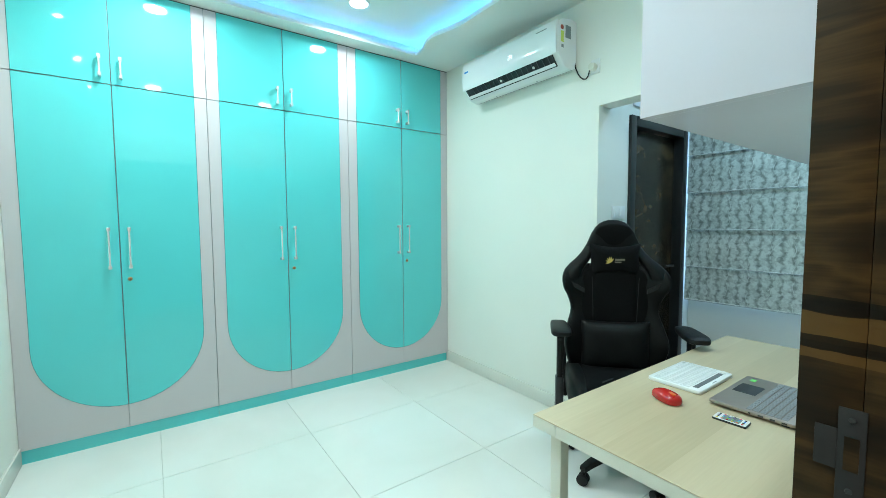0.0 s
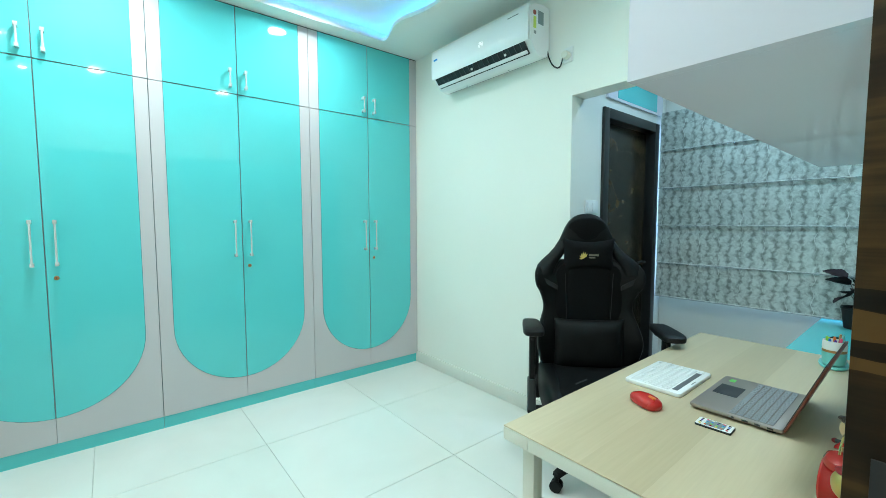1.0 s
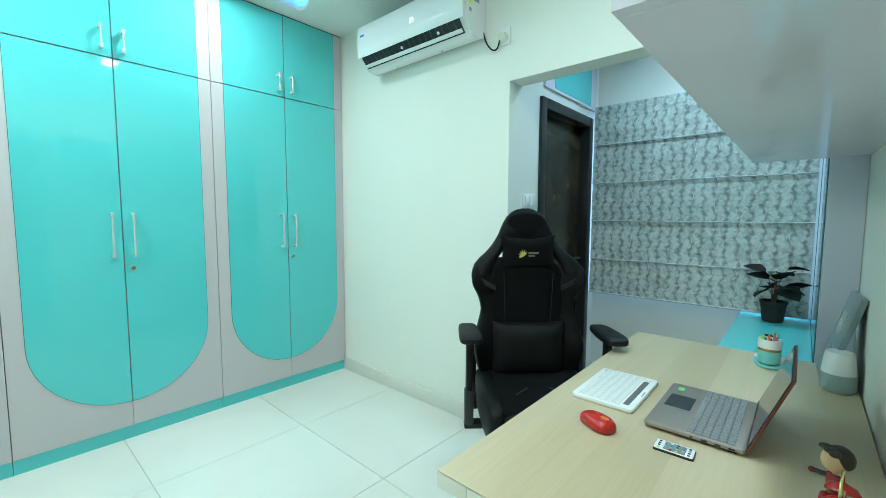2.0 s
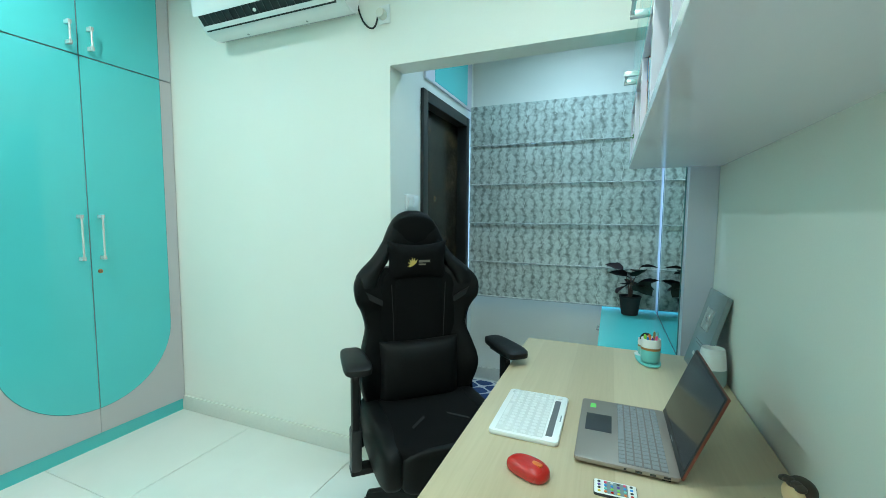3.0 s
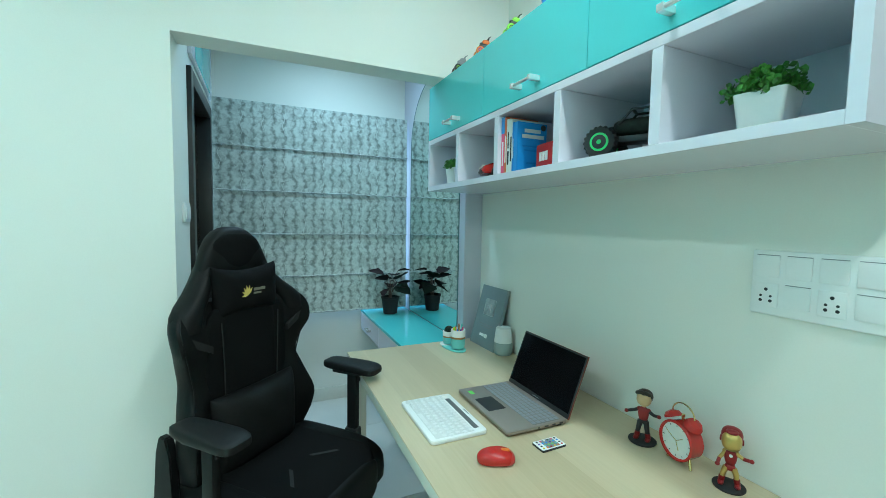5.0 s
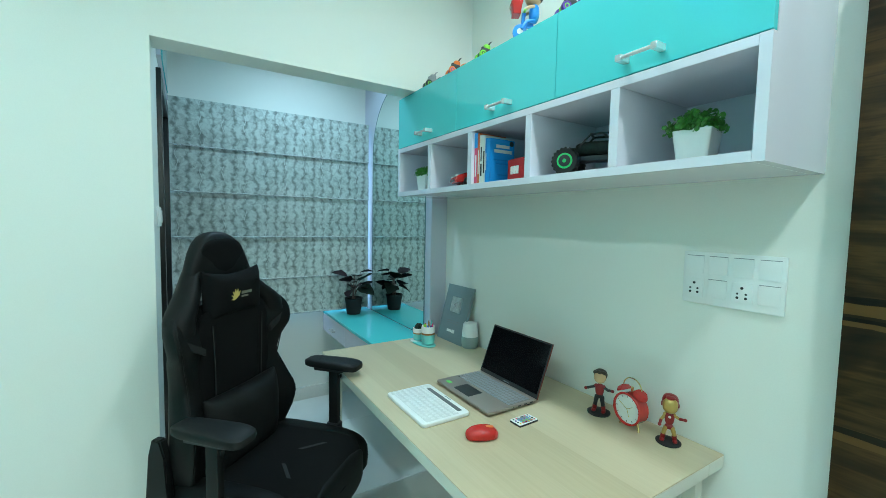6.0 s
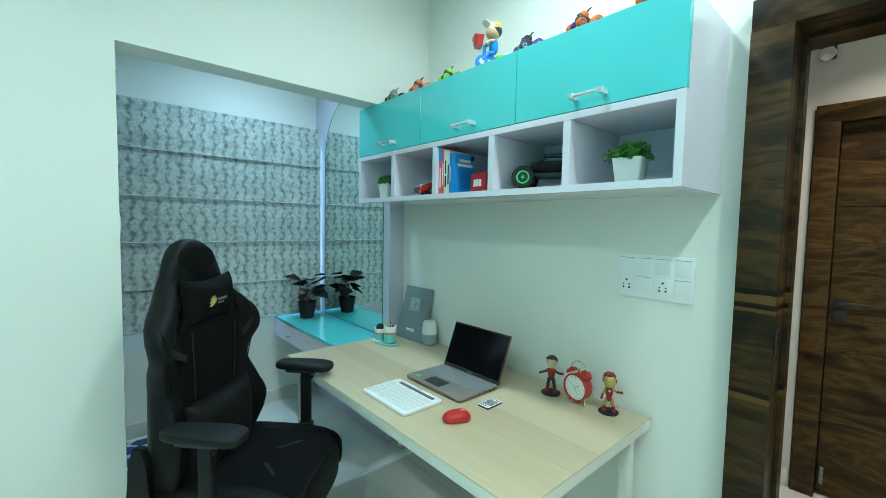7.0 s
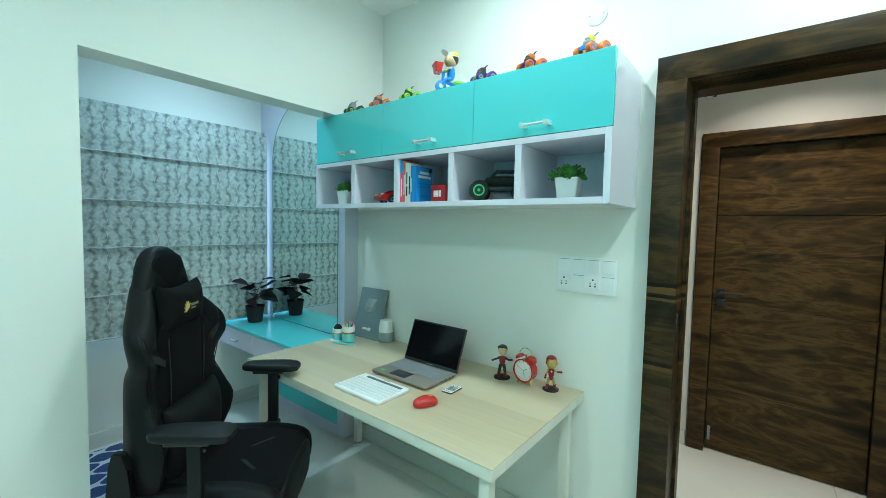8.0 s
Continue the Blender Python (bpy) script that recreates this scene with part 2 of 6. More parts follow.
def bath_door(name):
    m, nt, b = blank(name)
    p = coords(nt, (1, 1, 1), True)
    n = node(nt, "ShaderNodeTexNoise", Vector=node(nt, "ShaderNodeMapping", Vector=p, Scale=(4.0, 4.0, 7.0)), Scale=1.0, Detail=6.0, Distortion=1.5)
    nt.links.new(ramp(nt, n, [(0.4, (0.012, 0.009, 0.006)), (0.55, (0.035, 0.024, 0.012)), (0.7, (0.10, 0.06, 0.022))]), b.inputs["Base Color"])
    b.inputs["Roughness"].default_value = 0.25
    return m


def plain(name, colour, rough=0.4, metal=0.0, coat=0.0):
    return surface(name, colour, rough, metal, vary=0.05, fine=90.0, coarse=9.0, bump=0.02, coat=coat, spread=0.06)


M = {}
M["wall"] = surface("wall_paint", (0.80, 0.80, 0.735), 0.55, vary=0.02, fine=220.0, coarse=1.3, bump=0.12)
M["hall_wall"] = surface("hall_paint", (0.74, 0.70, 0.66), 0.6, vary=0.02, fine=220.0, coarse=1.3, bump=0.1)
M["ceiling"] = surface("ceiling_paint", (0.82, 0.82, 0.79), 0.7, vary=0.02, fine=200.0, coarse=1.5, bump=0.06)
M["teal"] = surface("teal_gloss_laminate", (0.10, 0.61, 0.62), 0.045, vary=0.02, fine=300.0, coarse=2.0, bump=0.006, coat=0.0, spread=0.03)
M["white_lam"] = laminate("white_wardrobe_laminate", (0.57, 0.542, 0.556), 0.5, True, 0.25)
M["shelf_lam"] = laminate("pale_lilac_laminate", (0.72, 0.712, 0.79), 0.06, False)
M["panel_lam"] = laminate("grey_lilac_panel_laminate", (0.58, 0.59, 0.67), 0.3, True, 0.35)
M["gap"] = plain("dark_gap", (0.05, 0.06, 0.06), 0.6)
# shade of the wardrobe joints, put into one dark teal colour
M["groove"] = plain("groove_shade", (0.04, 0.17, 0.18), 0.6)
M["satin"] = surface("satin_metal", (0.84, 0.85, 0.84), 0.22, 0.65, vary=0.03, bump=0.02)
M["brushed"] = surface("beaten_silver", (0.58, 0.61, 0.60), 0.42, 0.8, vary=0.25, fine=60.0, coarse=25.0, bump=0.3)
M["white_plastic"] = surface("white_plastic", (0.80, 0.81, 0.80), 0.28, vary=0.015, fine=200.0, coarse=3.0, bump=0.01, spread=0.05)
M["ac_white"] = surface("gloss_white_plastic", (0.84, 0.85, 0.85), 0.07, vary=0.01, fine=200.0, coarse=3.0, bump=0.006, spread=0.04)
M["dark_plastic"] = plain("dark_plastic", (0.02, 0.022, 0.024), 0.45)
M["grey_plastic"] = plain("grey_plastic", (0.25, 0.27, 0.28), 0.4)
M["slot_grey"] = plain("dark_slot_grey", (0.12, 0.125, 0.13), 0.45)
M["fin"] = plain("fin_grey", (0.075, 0.08, 0.085), 0.5)
M["rubber"] = plain("black_rubber", (0.012, 0.012, 0.013), 0.7)
M["tile"] = floor_tile("ivory_floor_tile")
M["grout"] = surface("grout", (0.52, 0.51, 0.46), 0.9, vary=0.15, bump=0.3)
M["skirt"] = surface("skirting_tile", (0.70, 0.69, 0.63), 0.2, vary=0.03, coarse=2.0, bump=0.01)
M["birch"] = birch("birch_desktop")
M["cream"] = surface("cream_powder_coat", (0.72, 0.71, 0.62), 0.38, vary=0.03, fine=300.0, bump=0.04)
M["leather"] = surface("black_leather", (0.0045, 0.005, 0.005), 0.5, vary=0.25, fine=260.0, coarse=12.0, bump=0.25, spec=0.17)
M["soft_leather"] = surface("soft_black_leather", (0.006, 0.0064, 0.0064), 0.62, vary=0.3, fine=200.0, coarse=10.0, bump=0.3, spec=0.2)
M["fabric"] = surface("black_fabric", (0.0035, 0.0038, 0.004), 0.9, vary=0.3, fine=500.0, coarse=8.0, bump=0.5, sheen=0.0, spec=0.15)
M["chair_plastic"] = surface("black_chair_plastic", (0.0065, 0.007, 0.0072), 0.5, vary=0.15, fine=320.0, bump=0.18, spec=0.27)
M["gold"] = plain("gold_thread", (0.62, 0.47, 0.12), 0.45)
M["carbon"] = surface("carbon_look_cloth", (0.0058, 0.0062, 0.0065), 0.7, vary=0.3, fine=700.0, coarse=20.0, bump=0.3)
M["emblem_grey"] = plain("emblem_grey", (0.16, 0.15, 0.11), 0.6)
M["grey_thread"] = plain("grey_thread", (0.012, 0.013, 0.013), 0.8)
M["walnut"] = walnut("walnut_veneer", (0.004, 0.0027, 0.0013), (0.024, 0.0125, 0.0036), (0.105, 0.055, 0.015), ((1.254, 0.019), (1.219, 0.007), (0.945, 0.009)))
M["walnut_door"] = walnut("walnut_door_veneer", (0.009, 0.0056, 0.0025), (0.052, 0.0275, 0.0085), (0.185, 0.102, 0.030))
M["black_frame"] = surface("black_frame_paint", (0.012, 0.013, 0.013), 0.3, vary=0.2, bump=0.04)
M["bath_door"] = bath_door("dark_marbled_door")
M["cloth"] = blind_cloth("grey_damask_cloth")
M["cloth_light"] = surface("grey_hem_cloth", (0.50, 0.53, 0.51), 0.6, vary=0.45, fine=120.0, coarse=25.0, bump=0.1)
M["rug"] = rug_cloth("blue_trellis_pile")
M["mirror"] = surface("mirror_glass", (0.70, 0.81, 0.78), 0.005, 1.0, vary=0.0, bump=0.0, spread=0.0)
M["mirror_edge"] = plain("mirror_edge", (0.10, 0.22, 0.22), 0.2)
M["diffuser"] = glow("lamp_diffuser", (0.95, 1.0, 0.97), 9.0)
M["niche_diffuser"] = glow("cool_lamp_diffuser", (0.7, 0.9, 1.0), 6.0)
M["digits"] = glow("display_glow", (0.95, 1.0, 1.0), 1.2)
M["led"] = glow("blue_led_strip", LED_COLOUR, 11.0)
M["dark_copper"] = surface("dark_copper_metal", (0.19, 0.050, 0.031), 0.4, 0.3, vary=0.05, bump=0.01)
M["silver"] = surface("champagne_silver", (0.34, 0.29, 0.255), 0.42, 0.55, vary=0.03, fine=400.0, bump=0.02)
M["screen"] = surface("dark_screen", (0.004, 0.004, 0.005), 0.12, vary=0.0, bump=0.0, spread=0.02)
M["key_grey"] = plain("silver_key", (0.235, 0.25, 0.265), 0.5)
M["key_bed"] = plain("key_bed_grey", (0.64, 0.65, 0.64), 0.5)
M["key_well"] = plain("key_well_brown", (0.17, 0.155, 0.145), 0.5)
M["key_white"] = plain("white_key", (0.74, 0.75, 0.74), 0.45)
M["red"] = surface("red_gloss_plastic", (0.52, 0.015, 0.011), 0.27, vary=0.04, bump=0.01, coat=0.3)
M["orange_red"] = surface("orange_red_metal", (0.34, 0.05, 0.025), 0.4, vary=0.04, bump=0.01)
M["orange"] = plain("orange_plastic", (0.75, 0.16, 0.02), 0.35)
M["lime"] = plain("lime_plastic", (0.22, 0.62, 0.04), 0.35)
M["purple"] = plain("purple_plastic", (0.10, 0.03, 0.28), 0.35)
M["blue"] = plain("blue_plastic", (0.01, 0.22, 0.62), 0.35)
M["sky_blue"] = plain("book_blue", (0.02, 0.29, 0.72), 0.35)
M["pink"] = plain("book_pink", (0.80, 0.08, 0.19), 0.4)
M["book_orange"] = plain("book_orange", (0.72, 0.15, 0.05), 0.4)
M["yellow"] = plain("yellow_plastic", (0.75, 0.58, 0.03), 0.4)
M["skin"] = plain("doll_skin", (0.64, 0.42, 0.23), 0.5)
M["hair"] = plain("doll_hair", (0.03, 0.018, 0.01), 0.5)
M["suit_black"] = plain("doll_black", (0.015, 0.015, 0.018), 0.45)
M["doll_red"] = surface("doll_red", (0.25, 0.009, 0.010), 0.42, 0.0, vary=0.08, bump=0.0)
M["doll_gold"] = surface("doll_gold", (0.52, 0.36, 0.11), 0.32, 0.6, vary=0.05, bump=0.0)
M["brass"] = surface("brass", (0.75, 0.58, 0.25), 0.22, 1.0, vary=0.04, bump=0.0)
M["paper"] = plain("paper_white", (0.76, 0.76, 0.72), 0.7)
M["teal_ceramic"] = surface("teal_ceramic", (0.16, 0.56, 0.53), 0.3, vary=0.04, bump=0.01)
M["white_ceramic"] = surface("white_ceramic", (0.78, 0.78, 0.75), 0.3, vary=0.03, bump=0.01)
M["copper"] = surface("copper_band", (0.50, 0.24, 0.10), 0.3, 0.8, vary=0.05, bump=0.0)
M["speaker_grey"] = surface("speaker_cloth", (0.30, 0.38, 0.37), 0.9, vary=0.08, fine=700.0, bump=0.3)
M["plaque"] = surface("grey_plaque", (0.20, 0.25, 0.26), 0.3, vary=0.04, coarse=2.0, bump=0.01)
M["leaf_dark"] = surface("maroon_leaf", (0.020, 0.009, 0.012), 0.6, vary=0.35, fine=60.0, coarse=9.0, bump=0.2, spec=0.25)
M["leaf_deep"] = surface("deep_green_leaf", (0.010, 0.021, 0.014), 0.6, vary=0.35, fine=60.0, coarse=9.0, bump=0.2, spec=0.25)
M["stem"] = plain("plant_stem", (0.16, 0.10, 0.08), 0.6)
M["leaf_green"] = surface("fresh_green_leaf", (0.045, 0.21, 0.022), 0.5, vary=0.6, fine=90.0, coarse=40.0, bump=0.1)
M["soil"] = surface("soil", (0.03, 0.022, 0.016), 0.95, vary=0.4, bump=0.6)
M["camo"] = surface("camouflage_plastic", (0.007, 0.012, 0.008), 0.6, vary=0.8, fine=70.0, coarse=45.0, bump=0.02, spec=0.25)
M["neon"] = plain("neon_green_rim", (0.03, 0.62, 0.16), 0.4)
M["speaker_red"] = surface("speaker_red", (0.42, 0.012, 0.016), 0.75, vary=0.1, fine=600.0, bump=0.3)
M["label_green"] = plain("green_sticker", (0.15, 0.62, 0.12), 0.5)
M["label_yellow"] = plain("yellow_label", (0.62, 0.72, 0.12), 0.5)
M["glass"] = blank("window_glass")[0]
gb = M["glass"].node_tree.nodes["Principled BSDF"]
gb.inputs["Transmission Weight"].default_value, gb.inputs["Roughness"].default_value = 1.0, 0.02


# ---- mesh helpers ----
def mesh_of(name, bm, materials, smooth=35):
    me = bpy.data.meshes.new(name)
    bmesh.ops.recalc_face_normals(bm, faces=bm.faces)
    bm.to_mesh(me)
    bm.free()
    for m in materials if isinstance(materials, (list, tuple)) else [materials]:
        me.materials.append(m)
    if smooth:
        me.shade_smooth()
        me.set_sharp_from_angle(angle=radians(smooth))
    return me


def part(name, bm, material, parent, label="", smooth=35):
    """Links a bmesh as one mesh under a thing or a part."""
    ob = new(name, mesh_of(name, bm, material, smooth))
    ob.parent = parent
    if label:
        ob["label"] = label
    return ob


def thing(name, m, label, category, group="", kind=""):
    ob = new(name)
    ob.matrix_world = m
    ob.empty_display_size = 0.05
    return tagged(ob, label, category, group, kind)


def structure(name, bm, material, label, category, smooth=35):
    ob = new(name, mesh_of(name, bm, material, smooth))
    return tagged(ob, label, category, kind="structure")


def add_box(bm, x0, x1, y0, y1, z0, z1, index=0, bevel=0.0, seg=2):
    made = bmesh.ops.create_cube(bm, size=1.0)["verts"]
    for v in made:
        v.co = Vector((x0 + (v.co.x + 0.5) * (x1 - x0), y0 + (v.co.y + 0.5) * (y1 - y0), z0 + (v.co.z + 0.5) * (z1 - z0)))
    faces = {f for v in made for f in v.link_faces}
    for f in faces:
        f.material_index = index
    if bevel:
        edges = list({e for v in made for e in v.link_edges})
        out = bmesh.ops.bevel(bm, geom=edges, offset=bevel, segments=seg, affect="EDGES", profile=0.6)
        for f in out["faces"]:
            f.material_index = index
    return bm


def box(x0, x1, y0, y1, z0, z1, bevel=0.0, seg=2):
    return add_box(bmesh.new(), x0, x1, y0, y1, z0, z1, 0, bevel, seg)


def boxes(*rows, bevel=0.0):
    bm = bmesh.new()
    for r in rows:
        add_box(bm, *r, 0, bevel)
    return bm


def add_rings(bm, rings, index=0, caps=True, closed=True):
    """Skins a row of rings, each a list of points of one count."""
    rows = [[bm.verts.new(p) for p in ring] for ring in rings]
    n = len(rows[0])
    for a, b in zip(rows, rows[1:]):
        for i in range(n if closed else n - 1):
            f = bm.faces.new((a[i], a[(i + 1) % n], b[(i + 1) % n], b[i]))
            f.material_index = index
    if caps:
        for row in (rows[0], rows[-1]):
            f = bm.faces.new(row)
            f.material_index = index
    return bm


def add_lathe(bm, profile, centre=(0, 0, 0), seg=24, index=0, caps=True, turn=None):
    """Turns a profile of (radius, height) about z."""
    rings = []
    for r, z in profile:
        ring = [Vector((max(r, 1e-4) * math.cos(a), max(r, 1e-4) * math.sin(a), z)) for a in (2 * math.pi * i / seg for i in range(seg))]
        if turn:
            ring = [turn @ p for p in ring]
        rings.append([p + Vector(centre) for p in ring])
    return add_rings(bm, rings, index, caps)


def lathe(profile, centre=(0, 0, 0), seg=24, turn=None):
    return add_lathe(bmesh.new(), profile, centre, seg, 0, True, turn)


def add_tube(bm, path, radius, seg=10, index=0):
    """A round bar along a path; radius may be one number or one for each point."""
    path = [Vector(p) for p in path]
    rad = radius if isinstance(radius, (list, tuple)) else [radius] * len(path)
    rings, side = [], None
    for i, p in enumerate(path):
        d = (path[min(i + 1, len(path) - 1)] - path[max(i - 1, 0)]).normalized()
        if side is None:
            side = d.orthogonal().normalized()
        side = (side - d * side.dot(d)).normalized()
        up = d.cross(side)
        rings.append([p + rad[i] * (math.cos(a) * side + math.sin(a) * up) for a in (2 * math.pi * k / seg for k in range(seg))])
    return add_rings(bm, rings, index)


def tube(path, radius, seg=10):
    return add_tube(bmesh.new(), path, radius, seg)


def add_blob(bm, centre, half, power=(0.6, 0.6), seg=(28, 16), index=0, bend=None, turn=None):
    """A cushion-like superellipsoid. bend: a function that moves a point."""
    def sp(v, e):
        return math.copysign(abs(v) ** e, v)
    rings = []
    for j in range(1, seg[1]):
        b = -math.pi / 2 + math.pi * j / seg[1]
        ring = []
        for i in range(seg[0]):
            a = 2 * math.pi * i / seg[0]
            p = Vector((half[0] * sp(math.cos(b), power[1]) * sp(math.cos(a), power[0]), half[1] * sp(math.cos(b), power[1]) * sp(math.sin(a), power[0]), half[2] * sp(math.sin(b), power[1])))
            if bend:
                p = bend(p)
            if turn:
                p = turn @ p
            ring.append(p + Vector(centre))
        rings.append(ring)
    return add_rings(bm, rings, index)


def blob(centre, half, power=(0.6, 0.6), seg=(28, 16), bend=None, turn=None):
    return add_blob(bmesh.new(), centre, half, power, seg, 0, bend, turn)


def slab(outline, axis, a, b, bevel=0.0):
    """An outline of two coordinates drawn out from a to b along the third axis."""
    bm = bmesh.new()
    place = {"x": lambda p, d: (d, p[0], p[1]), "y": lambda p, d: (p[0], d, p[1]), "z": lambda p, d: (p[0], p[1], d)}[axis]
    add_rings(bm, [[place(p, d) for p in outline] for d in (a, b)])
    if bevel:
        bmesh.ops.bevel(bm, geom=list(bm.edges), offset=bevel, segments=2, affect="EDGES")
    return bm


def stuffed_pad(centre, w, h, thick, ear, n=22):
    """A stuffed cushion in the y-z plane with drawn-out corners; thick towards x."""
    bm = bmesh.new()
    c = Vector(centre)
    rings = []
    us = [-math.cos(math.pi * i / n) for i in range(n + 1)]
    for v in us:
        front, back = [], []
        for u in us:
            y = w * u * (1 - 0.35 * ear * (1 - v * v))
            z = h * v * (1 - ear * (1 - u * u))
            t = thick * math.sqrt(max(0.0, (1 - u ** 4) * (1 - v ** 4))) * (1 + 0.03 * math.sin(9 * u + 4 * v)) + 0.002
            front.append(c + Vector((t, y, z)))
            back.append(c + Vector((-t * 0.6, y, z)))
        rings.append(front + list(reversed(back)))
    return add_rings(bm, rings)


def turned(deg, axis="Z"):
    return Matrix.Rotation(radians(deg), 3, axis)


def round_rect(w, d, r, n=6):
    """The outline of a rectangle of half sizes w and d with round corners."""
    pts = []
    for cx, cy, a0 in ((w - r, d - r, 0), (-w + r, d - r, 90), (-w + r, -d + r, 180), (w - r, -d + r, 270)):
        pts += [(cx + r * math.cos(radians(a0 + 90 * i / n)), cy + r * math.sin(radians(a0 + 90 * i / n))) for i in range(n + 1)]
    return pts


def tablet(w, d, r, z0, z1, edge):
    """A flat slab with round corners and a soft top and bottom edge."""
    rings = [(edge, z0), (edge * 0.3, z0 + edge * 0.3), (0, z0 + edge), (0, z1 - edge), (edge * 0.3, z1 - edge * 0.3), (edge, z1)]
    return add_rings(bmesh.new(), [[(x, y, z) for x, y in round_rect(w - e, d - e, r - e * 0.5)] for e, z in rings])


# ---- the shell of the rooms ----
XW, XE, YS, YN = -0.556, 2.49, 0.232, 3.385
XE2 = 2.625
XWIN, YNICHE, YPANEL = 3.84, 1.73, 0.35
LINTEL = 2.128

structure("wall_west", box(XW - 0.14, XW, 0.02, 4.14, -0.01, 3.0), M["wall"], "cream painted side wall beside the wardrobes", "wall")
structure("wall_north", box(XW, XE, 4.0, 4.14, -0.01, 3.0), M["wall"], "plain wall behind the wardrobes", "wall")
structure("wall_east", boxes((XE, XE2, YNICHE, 4.14, -0.01, 3.0), (XE, XE2, YS, YNICHE, LINTEL, 3.0)), M["wall"], "cream painted wall with the air conditioner and a wide opening", "wall")
DOOR0, DOOR1, DOORTOP = -0.16, 0.81, 2.11
structure("wall_south", boxes((XW - 0.14, DOOR0, 0.02, YS, -0.01, 3.0), (DOOR1, XWIN + 0.15, 0.02, YS, -0.01, 3.0), (DOOR0, DOOR1, 0.02, YS, DOORTOP, 3.0)), M["wall"], "cream painted wall behind the desk with the doorway", "wall")
structure("wall_niche_left", boxes((XE2, 2.858, YNICHE, YNICHE + 0.15, -0.01, 3.0), (3.68, XWIN + 0.15, YNICHE, YNICHE + 0.15, -0.01, 3.0), (2.858, 3.68, YNICHE, YNICHE + 0.15, 2.115, 3.0)), M["wall"], "white painted alcove wall with the dark door", "wall")
WY0, WY1, WZ0, WZ1 = 0.389, 1.722, 0.78, 2.14
structure("wall_window", boxes((XWIN, XWIN + 0.15, YS, WY0, -0.01, 3.0), (XWIN, XWIN + 0.15, WY1, YNICHE, -0.01, 3.0), (XWIN, XWIN + 0.15, WY0, WY1, -0.01, WZ0), (XWIN, XWIN + 0.15, WY0, WY1, WZ1, 3.0)), M["wall"], "white painted alcove wall with the window", "wall")
structure("bathroom_back_wall", box(2.7, 3.9, 2.3, 2.4, -0.01, 3.0), M["wall"], "plain wall closing the space behind the dark door", "wall")

# hall outside the doorway
YH = -1.17
structure("wall_hall", boxes((-1.9, -0.131, YH - 0.12, YH, -0.01, 2.9), (0.87, 2.4, YH - 0.12, YH, -0.01, 2.9), (-0.131, 0.87, YH - 0.12, YH, 2.13, 2.9)), M["hall_wall"], "off-white hall wall with a walnut door", "wall")
structure("wall_hall_east", box(2.4, 2.5, YH - 0.12, 0.02, -0.01, 2.9), M["hall_wall"], "plain hall end wall", "wall")
structure("wall_hall_west", box(-2.0, -1.9, YH - 0.12, 0.02, -0.01, 2.9), M["hall_wall"], "plain hall end wall", "wall")
structure("wall_hall_back", box(-1.9, XW - 0.14, 0.02, 0.12, -0.01, 2.9), M["hall_wall"], "plain hall wall", "wall")
structure("ceiling_hall", box(-1.9, 2.4, YH, 0.02, 2.7, 2.8), M["ceiling"], "white hall ceiling", "ceiling")

# ceiling: a dropped border with a wavy-cornered opening, and the raised middle
def cove_outline(grow=0.0):
    x0, x1, y0, y1 = -0.12 - grow, 2.03 + grow, 0.52 - grow, 3.235 + grow
    cx, cy = (x0 + x1) / 2, (y0 + y1) / 2
    quarter = []
    side = [(x1, y1 - 1.1), (x1, y1 - 0.72), (x1 - 0.008, y1 - 0.6), (x1 - 0.035, y1 - 0.48), (x1 - 0.062, y1 - 0.38), (x1 - 0.06, y1 - 0.29), (x1 - 0.03, y1 - 0.2), (x1 + 0.005, y1 - 0.11), (x1 + 0.02, y1 - 0.04), (x1 + 0.005, y1 + 0.0)]
    back = [(x1 - 0.07, y1 + 0.0), (x1 - 0.2, y1 - 0.004), (x1 - 0.5, y1)]
    quarter = side + back
    loop = [(x - cx, y - cy) for x, y in quarter]
    out = list(loop)
    out += [(-x, y) for x, y in reversed(loop)]
    out += [(-x, -y) for x, y in loop]
    out += [(x, -y) for x, y in reversed(loop)]
    return [(cx + x, cy + y) for x, y in out]


def ceiling_border():
    """The border board with its hole: outer rectangle bridged to the opening."""
    bm = bmesh.new()
    hole = cove_outline()
    cx, cy = sum(p[0] for p in hole) / len(hole), sum(p[1] for p in hole) / len(hole)
    ox0, ox1, oy0, oy1 = XW, XE, YS, 4.0
    outer = []
    for x, y in hole:
        dx, dy = x - cx, y - cy
        s = min((ox1 - cx if dx > 0 else cx - ox0) / max(abs(dx), 1e-6), (oy1 - cy if dy > 0 else cy - oy0) / max(abs(dy), 1e-6))
        outer.append((cx + dx * s, cy + dy * s))
    for z0, z1 in ((SOFFIT, SOFFIT + 0.025),):
        add_rings(bm, [[(x, y, z0) for x, y in outer], [(x, y, z0) for x, y in hole], [(x, y, z1) for x, y in hole], [(x, y, z1) for x, y in outer]], caps=False)
    # corners that the bridging leaves open
    for x0, x1 in ((ox0, ox0 + 0.5), (ox1 - 0.4, ox1)):
        for y0, y1 in ((oy0, oy0 + 0.25), (3.36, oy1)):
            add_box(bm, x0, x1, y0, y1, SOFFIT + 0.003, SOFFIT + 0.022)
    return bm


